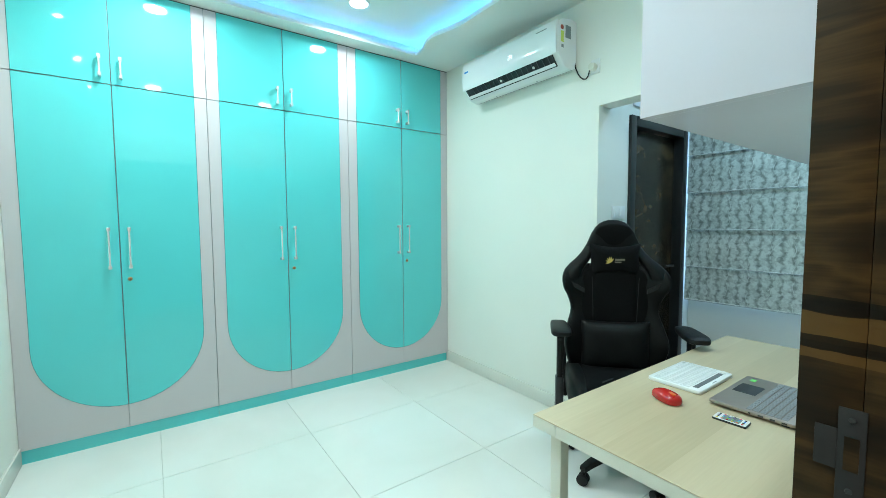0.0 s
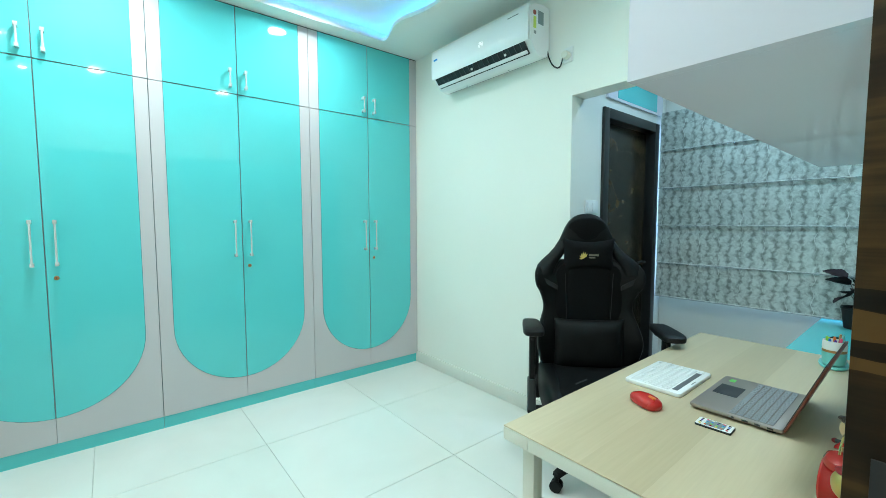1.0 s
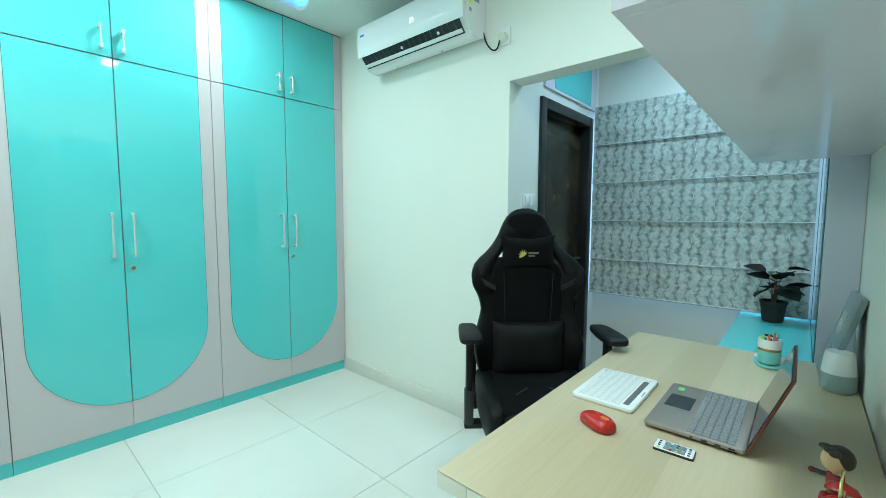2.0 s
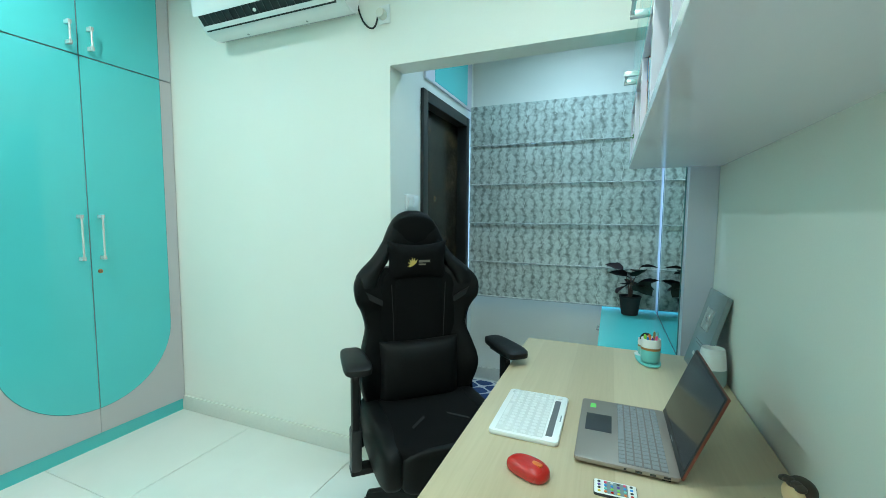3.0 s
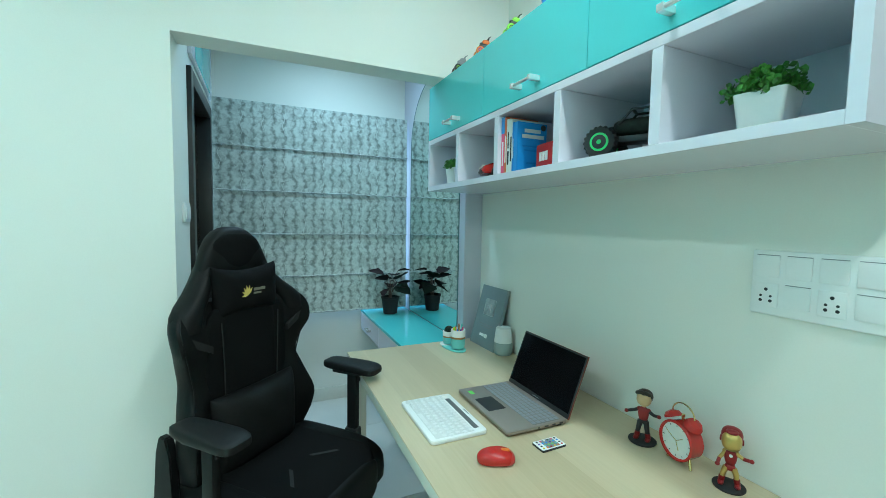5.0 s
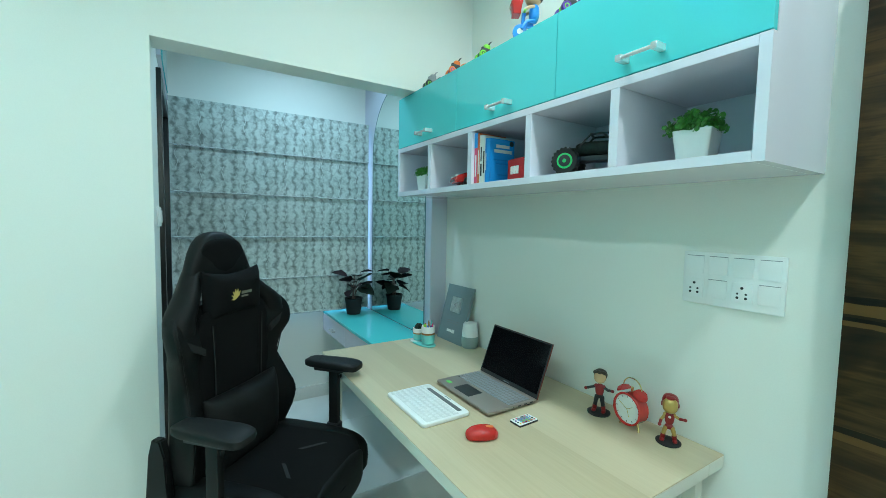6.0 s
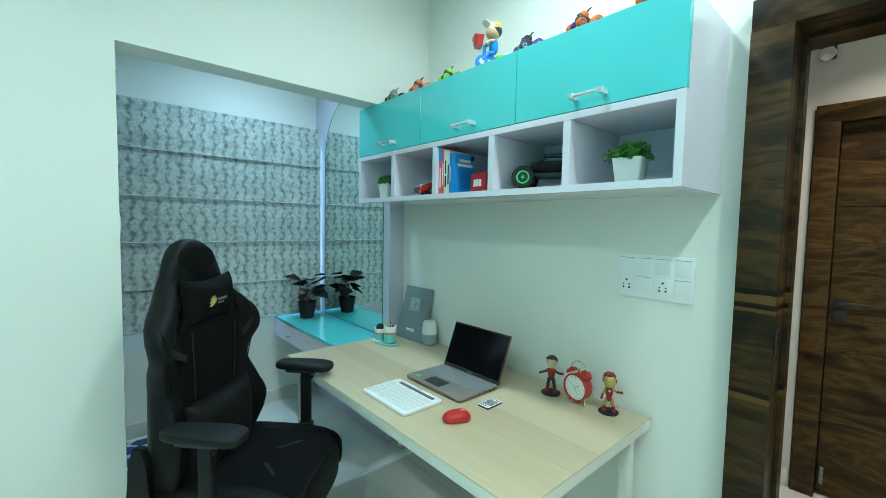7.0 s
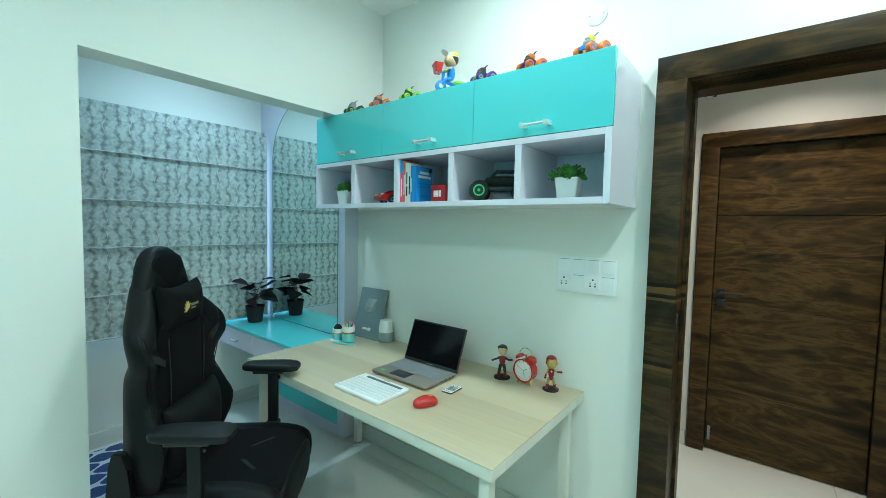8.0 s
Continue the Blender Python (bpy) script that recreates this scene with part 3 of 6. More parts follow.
structure("ceiling_border", ceiling_border(), M["ceiling"], "white dropped plaster ceiling border with wavy corners", "ceiling", smooth=50)
structure("ceiling", boxes((XW, XE, YS, 4.0, CEIL, CEIL + 0.05)), M["ceiling"], "white raised ceiling lit blue along its edge", "ceiling")
def cove_wall():
    bm = bmesh.new()
    ring = cove_outline(0.11)
    return add_rings(bm, [[(x, y, SOFFIT + 0.025) for x, y in ring], [(x, y, CEIL) for x, y in ring]], caps=False)


structure("ceiling_cove", cove_wall(), M["ceiling"], "white upright side of the ceiling recess", "ceiling")
structure("ceiling_niche", box(XE2, XWIN, YS, YNICHE, SOFFIT, SOFFIT + 0.1), M["ceiling"], "white alcove ceiling", "ceiling")

led = thing("led_strip", pose(0, 0, 0), "glowing blue light strip hidden in the ceiling recess", "light")
bm = bmesh.new()
ringa, ringb = cove_outline(0.085), cove_outline(0.1)
add_rings(bm, [[(x, y, SOFFIT + 0.03) for x, y in ringa], [(x, y, SOFFIT + 0.034) for x, y in ringa], [(x, y, SOFFIT + 0.034) for x, y in ringb], [(x, y, SOFFIT + 0.03) for x, y in ringb]], caps=False)
part("strip", bm, M["led"], led)


def ceiling_lamp(name, x, y, z, r, label, glass, group=""):
    t = thing(name, pose(x, y, z), label, "ceiling light", group)
    part("trim_ring", lathe([(r * 0.82, -0.002), (r * 0.86, -0.008), (r, -0.006), (r * 1.05, 0.0)], seg=32), M["white_plastic"], t)
    part("diffuser", lathe([(r * 0.84, 0.0), (r * 0.84, -0.005), (r * 0.4, -0.006)], seg=32), glass, t)
    return t


for lx, ly, share in DOWNLIGHTS:
    ceiling_lamp("downlight", lx, ly, CEIL, 0.075, "round white recessed downlight, lit, in the raised ceiling", M["diffuser"], "downlights")
for lx, ly in SPOTS:
    ceiling_lamp("small_spotlight", lx, ly, SOFFIT, 0.03, "small round spotlight, lit, in the ceiling border", M["diffuser"], "small spotlights")
ceiling_lamp("alcove_downlight", *NICHE_LIGHT, SOFFIT, 0.08, "round cool white downlight in the alcove ceiling", M["niche_diffuser"])
ceiling_lamp("hall_downlight", *HALL_LIGHT, 2.7, 0.08, "round warm white downlight in the hall ceiling", M["diffuser"])


# skirting
def skirting(name, x0, x1, y0, y1):
    structure(name, box(x0, x1, y0, y1, 0.0, 0.102, 0.002), M["skirt"], "ivory tile skirting along the wall", "skirting")


skirting("baseboard", XE - 0.012, XE, YNICHE, YN + 0.02)
skirting("baseboard", XE - 0.012, XE2, YNICHE - 0.012, YNICHE - 0.0005)
skirting("baseboard", XE2, 2.845, YNICHE - 0.012, YNICHE)
skirting("baseboard", XWIN - 0.012, XWIN, YPANEL, YNICHE)
skirting("baseboard", 0.862, 2.715, YS, YS + 0.012)
skirting("baseboard", XW, XW + 0.012, YS, YN)
skirting("baseboard", 0.875, 2.4, YH, YH + 0.012)
skirting("baseboard", -1.9, -0.136, YH, YH + 0.012)

# floor bed; the tiles come last
floor = structure("floor", box(-1.9, XWIN, YH - 0.1, 4.0, -0.06, -0.004), M["grout"], "glossy ivory square floor tiles with thin joints", "floor")


# ---- wardrobes ----
def arch_half(sign, w, zbot, ztop, zc, inner):
    """Half of a panel with a round bottom, from the middle joint outwards."""
    pts = [(inner, ztop), (w, ztop), (w, zc)]
    for i in range(1, 15):
        a = math.pi / 2 * i / 14
        pts.append((w * math.cos(a) if w * math.cos(a) > inner else inner, zc - (zc - zbot) * math.sin(a)))
    pts = [p for i, p in enumerate(pts) if i == 0 or (abs(p[0] - pts[i - 1][0]) + abs(p[1] - pts[i - 1][1])) > 1e-4]
    return [(sign * x, z) for x, z in pts]


def bar_handle(z0, z1, x):
    """A slim upright bar on two end posts, standing off the door (towards -y)."""
    bm = bmesh.new()
    add_tube(bm, [(x, -0.040, z0 + 0.006), (x, -0.040, z1 - 0.006)], 0.0055, 12)
    for z in (z0 + 0.01, z1 - 0.01):
        add_box(bm, x - 0.009, x + 0.009, -0.046, -0.004, z - 0.011, z + 0.011, 0, 0.003)
    return bm


def wardrobe(x0, x1, label):
    cx, w = (x0 + x1) / 2, (x1 - x0) / 2
    t = thing("wardrobe", pose(cx, YN, 0), label, "wardrobe", "wardrobes")
    part("body", box(-w + 0.001, w - 0.001, 0.021, 0.61, 0.08, 2.828), M["groove"], t)
    part("plinth", box(-w + 0.001, w - 0.001, 0.012, 0.03, 0.0, 0.079), M["teal"], t, "teal plinth board")
    for s in (-1, 1):
        a, b = sorted((s * 0.001, s * (w - 0.0017)))
        d = part("lower_door", box(a, b, 0.0, 0.02, 0.082, 2.227, 0.001, 1), M["white_lam"], t)
        # flat dark outline that draws the shaded groove round the inlay
        part("inlay_groove", slab(arch_half(s, 0.4325, 0.2295, 2.2262, 0.652, 0.0018), "y", -0.0012, 0.001), M["groove"], d)
        part("inlay_panel", slab(arch_half(s, 0.43, 0.232, 2.226, 0.652, 0.003), "y", -0.003, 0.001, 0.0006), M["teal"], d, "glossy teal panel with a rounded foot")
        part("handle", bar_handle(1.105, 1.36, s * 0.05), M["satin"], d, "slim satin bar handle")
        u = part("upper_door", box(a, b, 0.0, 0.02, 2.231, 2.822, 0.001, 1), M["white_lam"], t)
        e0, e1 = sorted((s * 0.0018, s * 0.4325))
        part("inlay_groove", box(e0, e1, -0.0012, 0.001, 2.2315, 2.8215), M["groove"], u)
        e0, e1 = sorted((s * 0.003, s * 0.43))
        part("inlay_panel", box(e0, e1, -0.003, 0.001, 2.233, 2.8205, 0.0006, 1), M["teal"], u, "glossy teal panel")
        part("handle", bar_handle(2.265, 2.39, s * 0.05), M["satin"], u, "slim satin bar handle")
        if s > 0:
            k = lathe([(0.012, 0.0), (0.012, 0.004), (0.008, 0.006)], (0.042, -0.003, 1.035), 20, turned(90, "X"))
            lock = part("lock", k, M["copper"], d, "round key lock")
            part("keyhole", box(0.0405, 0.0435, -0.0098, -0.0085, 1.03, 1.04), M["gap"], lock)
    return t


wardrobe(XW, 0.455, "tall glossy teal and white two-door wardrobe beside the side wall")
wardrobe(0.455, 1.47, "tall glossy teal and white two-door wardrobe between two others")
wardrobe(1.47, XE - 0.002, "tall glossy teal and white two-door wardrobe beside the air conditioner wall")
# solid strip whose dark colour stands in for the shade over the doors
trim = structure("trim", boxes((XW, XE, YN + 0.004, YN + 0.03, 2.8235, 2.8295)), M["gap"], "dark strip standing for the shadow gap over the wardrobes", "trim")

# ---- wall cabinet over the desk ----
CX0, CX1, CY, CZ0, CZ1 = 0.925, 2.682, 0.594, 1.586, 2.126
cab = thing("wall_cabinet", pose(0, YS, 0), "pale wall cabinet with teal flap doors over five open niches", "cabinet")
D = CY - YS
part("bottom_board", box(CX0 + 0.0245, CX1 - 0.0195, 0.0, D, CZ0, 1.610, 0.0006, 1), M["shelf_lam"], cab)
part("middle_board", box(CX0 + 0.0245, CX1 - 0.0195, 0.0, D - 0.0005, 1.829, 1.853, 0.001, 1), M["shelf_lam"], cab)
part("top_board", box(CX0 + 0.0245, CX1 - 0.0195, 0.0, D - 0.021, CZ1 - 0.019, CZ1, 0.001, 1), M["shelf_lam"], cab)
part("side_panel", boxes((CX0, CX0 + 0.024, 0.0, D, CZ0, 1.853), (CX0, CX0 + 0.024, 0.0, D - 0.021, 1.853, CZ1)), M["shelf_lam"], cab)
part("side_panel", boxes((CX1 - 0.019, CX1, 0.0, D, CZ0, 1.853), (CX1 - 0.019, CX1, 0.0, D - 0.021, 1.853, CZ1)), M["shelf_lam"], cab)
part("back_panel", box(CX0 + 0.0245, CX1 - 0.0195, 0.001, 0.008, 1.6105, CZ1 - 0.0195), M["shelf_lam"], cab)
for x in (2.33, 1.987, 1.634, 1.29):
    part("divider", box(x - 0.0145, x + 0.0145, 0.0085, D - 0.001, 1.6105, 1.8285, 0.0008, 1), M["shelf_lam"], cab)
for a, b, h in ((CX0 + 0.001, 1.513, 1.208), (1.5155, 2.095, 1.78), (2.0975, CX1 - 0.001, 2.362)):
    d = part("flap_door", box(a, b, D - 0.0198, D - 0.0002, 1.8555, CZ1 + 0.001, 0.0012, 1), M["teal"], cab, "glossy teal flap door")
    bm = bmesh.new()
    add_tube(bm, [(h - 0.053, D + 0.034, 1.893), (h + 0.053, D + 0.034, 1.893)], 0.0055, 12)
    for s in (-1, 1):
        add_box(bm, h + s * 0.05 - 0.009, h + s * 0.05 + 0.009, D - 0.001, D + 0.041, 1.884, 1.902, 0, 0.003)
    part("handle", bm, M["satin"], d, "satin bar handle")

# ---- desk ----
DX0, DX1, DY0, DY1, DZ = 1.106, 2.672, 0.238, 1.031, 0.75
desk = thing("desk", pose(0, 0, 0), "light birch desk with a cream steel frame against the wall", "desk")
part("tabletop", box(DX0, DX1, DY0, DY1, DZ - 0.004, DZ, 0.0015, 1), M["birch"], desk, "pale birch worktop")
part("edge_frame", boxes((DX0, DX1, DY1 - 0.09, DY1, DZ - 0.042, DZ - 0.0045), (DX0, DX1, DY0, DY0 + 0.09, DZ - 0.042, DZ - 0.0045), (DX0, DX0 + 0.08, DY0 + 0.0905, DY1 - 0.0905, DZ - 0.042, DZ - 0.0045), (DX1 - 0.08, DX1, DY0 + 0.0905, DY1 - 0.0905, DZ - 0.042, DZ - 0.0045), bevel=0.003), M["cream"], desk)
for x in (DX0 + 0.036, DX1 - 0.077):
    for y in (DY0 + 0.044, DY1 - 0.085):
        leg = part("leg", box(x, x + 0.041, y, y + 0.041, 0.008, DZ - 0.0425, 0.004), M["cream"], desk)
        part("foot", lathe([(0.018, 0.0), (0.018, 0.008)], (x + 0.0205, y + 0.0205, 0.0), 16), M["grey_plastic"], leg)

# ---- alcove: mirror panel, dresser, window, blind, doors ----
panel = thing("mirror_panel", pose(0, 0, 0), "pale wall panel with an arched mirror over a teal board", "panel")
part("backing", box(2.718, XWIN - 0.001, YS + 0.001, YPANEL - 0.004, 0.0, SOFFIT - 0.001, 0.0015, 1), M["panel_lam"], panel)
part("lower_board", box(2.790, XWIN - 0.03, YPANEL - 0.0035, YPANEL, 0.08, 0.52, 0.0008, 1), M["teal"], panel, "glossy teal lower board")
mx0, mx1, mz = 2.790, 3.650, 1.985
mr = (mx1 - mx0) / 2
arch = [(mx0, 0.716), (mx1, 0.716)] + [(mx0 + mr + mr * math.cos(math.pi * i / 32), mz + mr * math.sin(math.pi * i / 32)) for i in range(33)]
mirror = part("mirror", slab(arch, "y", YPANEL - 0.0035, YPANEL), [M["mirror"]], panel, "tall frameless mirror with an arched top")
rim = bmesh.new()
add_tube(rim, [(x, YPANEL - 0.001, z) for x, z in arch + [arch[0]]], 0.0028, 6)
part("mirror_rim", rim, M["mirror_edge"], mirror)

dresser = thing("dressing_table", pose(0, 0, 0), "teal-topped dressing table with pale drawers under the mirror", "dresser")
part("tabletop", box(2.722, XWIN - 0.002, YPANEL + 0.001, 0.702, 0.694, 0.714, 0.0015, 1), M["teal"], dresser, "glossy teal top")
part("body", box(2.755, XWIN - 0.003, YPANEL + 0.002, 0.68, 0.552, 0.6935), M["shelf_lam"], dresser)
for a, b in ((2.757, 3.29), (3.296, XWIN - 0.004)):
    d = part("drawer", box(a, b, 0.6805, 0.699, 0.554, 0.69, 0.0012, 1), M["shelf_lam"], dresser)
    h = bmesh.new()
    c = (a + b) / 2 - 0.02
    add_tube(h, [(c - 0.04, 0.722, 0.612), (c + 0.04, 0.722, 0.612)], 0.006, 10)
    for s in (-1, 1):
        add_box(h, c + s * 0.034 - 0.006, c + s * 0.034 + 0.006, 0.6985, 0.725, 0.605, 0.619, 0, 0.002)
    part("handle", h, M["satin"], d, "chrome bar handle")

win = tagged(thing("window_1", pose(0, 0, 0), "white framed sliding window behind the blind", "window"), kind="structure")
part("window_frame", boxes((XWIN + 0.05, XWIN + 0.1, WY0, WY0 + 0.012, WZ0, WZ1), (XWIN + 0.05, XWIN + 0.1, WY1 - 0.012, WY1, WZ0, WZ1), (XWIN + 0.05, XWIN + 0.1, WY0 + 0.012, WY1 - 0.012, WZ0, WZ0 + 0.05), (XWIN + 0.05, XWIN + 0.1, WY0 + 0.012, WY1 - 0.012, WZ1 - 0.05, WZ1), (XWIN + 0.05, XWIN + 0.1, 1.02, 1.07, WZ0 + 0.05, WZ1 - 0.05)), M["white_plastic"], win)
for a, b in ((WY0 + 0.012, 1.02), (1.07, WY1 - 0.012)):
    pane = part("pane", box(XWIN + 0.073, XWIN + 0.077, a, b, WZ0 + 0.05, WZ1 - 0.05), M["glass"], win)
    pane.visible_shadow = False

BX, BY0, BY1 = 3.725, 0.362, 1.712
blind = thing("roman_blind", pose(0, 0, 0), "grey patterned roman blind, let down in five folds over the window", "blind")
levels = [2.217, 1.911, 1.612, 1.313, 1.010, 0.736]
part("headrail", box(BX + 0.004, XWIN - 0.001, BY0 + 0.01, BY1 - 0.01, 2.165, 2.205, 0.002), M["white_plastic"], blind)
for k, (zt, zb) in enumerate(zip(levels, levels[1:])):
    rings, rows, cols = [], 14, 46
    for j in range(rows + 1):
        f = j / rows
        z = zt + (zb - zt) * f
        belly = 0.008 * math.sin(math.pi * f) + 0.011 * f ** 6
        front = []
        for i in range(cols + 1):
            y = BY0 + (BY1 - BY0) * i / cols
            wave = 0.0022 * math.sin(9 * y + 2.1 * k + 3 * f) + 0.0012 * math.sin(31 * y + k)
            sag = -0.003 * f * abs(math.sin(5.5 * y + k))
            front.append(Vector((BX - belly - wave * (0.3 + f), y, z + sag)))
        back = [p + Vector((0.003, 0, 0)) for p in reversed(front)]
        rings.append(front + back)
    bm = add_rings(bmesh.new(), rings)
    fold = part("fold", bm, M["cloth"], blind, smooth=60)
    if k < 4:
        rod = bmesh.new()
        add_tube(rod, [(BX - 0.0148, BY0 + (BY1 - BY0) * i / 12, zb + 0.003 - 0.002 * abs(math.sin(5.5 * i))) for i in range(13)], 0.0043, 8)
        part("rod_pocket", rod, M["cloth_light"], fold)
part("bottom_bar", tube([(BX - 0.013, BY0 + 0.003, 0.737), (BX - 0.013, BY1 - 0.003, 0.737)], 0.006, 8), M["cloth_light"], blind)

# dark bathroom door in the alcove's side wall
bd = tagged(thing("door_1", pose(0, YNICHE, 0), "closed dark marbled door in a black frame", "door"), kind="structure")
f0, f1, ft = 2.850, 3.692, 2.122
part("frame", boxes((f0, f0 + 0.068, -0.02, 0.12, 0, ft), (f1 - 0.068, f1, -0.02, 0.12, 0, ft), (f0 + 0.068, f1 - 0.068, -0.02, 0.12, ft - 0.068, ft), bevel=0.003), M["black_frame"], bd, "black door frame")
part("leaf", box(f0 + 0.069, f1 - 0.069, 0.055, 0.093, 0.006, ft - 0.07, 0.002), M["bath_door"], bd, "dark brown marbled door leaf")
part("handle", tube([(f1 - 0.12, 0.05, 1.02), (f1 - 0.12, 0.012, 1.02), (f1 - 0.24, 0.012, 1.02)], 0.009), M["dark_plastic"], bd)

loft = thing("loft_cabinet", pose(0, YNICHE, 0), "teal and white overhead loft cupboard above the dark door", "cabinet")
part("front", box(2.89, 3.74, -0.018, -0.0005, 2.19, SOFFIT - 0.003, 0.001, 1), M["shelf_lam"], loft)
part("inlay_panel", box(3.02, 3.63, -0.0215, -0.0175, 2.207, SOFFIT - 0.01, 0.0008, 1), M["teal"], loft, "glossy teal panel")

# walnut door frame of the room
frame_t = tagged(thing("door_2", pose(0, 0, 0), "open doorway with a wide walnut frame", "door"), kind="structure")
ox, ix, ot, it = 0.857, 0.752, 2.166, 2.068
lx_in, lx_out = -0.13, -0.244
part("jamb", box(ix, ox, YS + 0.0005, 0.290, 0, it, 0.001), M["walnut"], frame_t)
part("jamb", box(lx_out, lx_in, YS + 0.0005, 0.285, 0, it, 0.003), M["walnut"], frame_t)
part("head", box(lx_out, ox, YS + 0.0005, 0.285, it + 0.0005, ot, 0.003), M["walnut"], frame_t)
part("lining", box(ix, DOOR1 - 0.0005, 0.0, YS, 0, it), M["walnut"], frame_t)
part("lining", box(DOOR0 + 0.0005, lx_in, 0.0, YS, 0, it), M["walnut"], frame_t)
part("lining", box(lx_in, ix, 0.0, YS, it, DOORTOP - 0.0005), M["walnut"], frame_t)
part("stop", box(ix - 0.013, ix - 0.0005, 0.1, 0.16, 0, it - 0.0005), M["walnut"], frame_t)
part("stop", box(lx_in, ix - 0.0135, 0.1, 0.16, it - 0.014, it - 0.0005), M["walnut"], frame_t)
plate = part("strike_plate", boxes((ix - 0.0015, ix + 0.001, 0.228, 0.252, 1.052, 1.163), (ix - 0.002, ix + 0.001, 0.252, 0.272, 1.088, 1.136), bevel=0.0006), M["rubber"], frame_t, "black strike plate")
part("latch_hole", box(ix - 0.0019, ix - 0.001, 0.233, 0.246, 1.09, 1.13), M["walnut"], plate)
for z in (1.066, 1.15):
    part("screw", lathe([(0.0035, 0), (0.003, 0.001)], (ix - 0.0014, 0.240, z), 14, turned(-90, "Y")), M["dark_plastic"], plate)

# walnut door across the hall
hd = tagged(thing("door_3", pose(0, YH, 0), "closed walnut door in a wide walnut frame across the hall", "door"), kind="structure")
part("frame", boxes((0.762, 0.862, -0.02, 0.022, 0, 2.045), (-0.124, -0.021, -0.02, 0.022, 0, 2.045), (-0.124, 0.862, -0.02, 0.022, 2.0455, 2.142), bevel=0.003), M["walnut_door"], hd)
for k, (a, b) in enumerate(((0.006, 0.42), (0.423, 1.0), (1.003, 1.6), (1.603, 2.043))):
    part("board", box(-0.0195, 0.7605, -0.075, -0.04, a, b, 0.0015, 1), M["walnut_door"], hd)
# unseen dark board, added to block sky light leaking through the door joints
part("backing", box(-0.130, 0.869, -0.118, -0.08, 0.0, 2.129), M["gap"], hd)
h = part("door_handle", tube([(0.715, -0.04, 1.09), (0.715, 0.01, 1.09), (0.595, 0.01, 1.09)], 0.008), M["dark_plastic"], hd, "black lever handle")
part("rose", boxes((0.69, 0.742, -0.041, -0.03, 1.065, 1.115), (0.69, 0.742, -0.041, -0.03, 0.995, 1.045), bevel=0.002), M["dark_plastic"], h)
part("door_stop", box(0.732, 0.748, -0.041, -0.022, 0.07, 0.165, 0.004), M["grey_plastic"], hd)
sp = thing("wall_spotlight", pose(0.83, YH + 0.001, 2.40), "small black and white hall wall spotlight", "light")
part("bracket", box(-0.03, 0.03, 0.0, 0.03, -0.02, 0.05, 0.004), M["dark_plastic"], sp)
part("head", lathe([(0.02, -0.05), (0.035, 0.0), (0.02, 0.05)], (0.0, 0.06, 0.0), 16, turned(50, "X")), M["white_plastic"], sp)

rug = new("rug", mesh_of("rug", box(3.03, 3.77, 1.345, 1.70, 0.0005, 0.012, 0.004), M["rug"]))
tagged(rug, "blue bath rug with a white trellis pattern on the tiles", "rug")


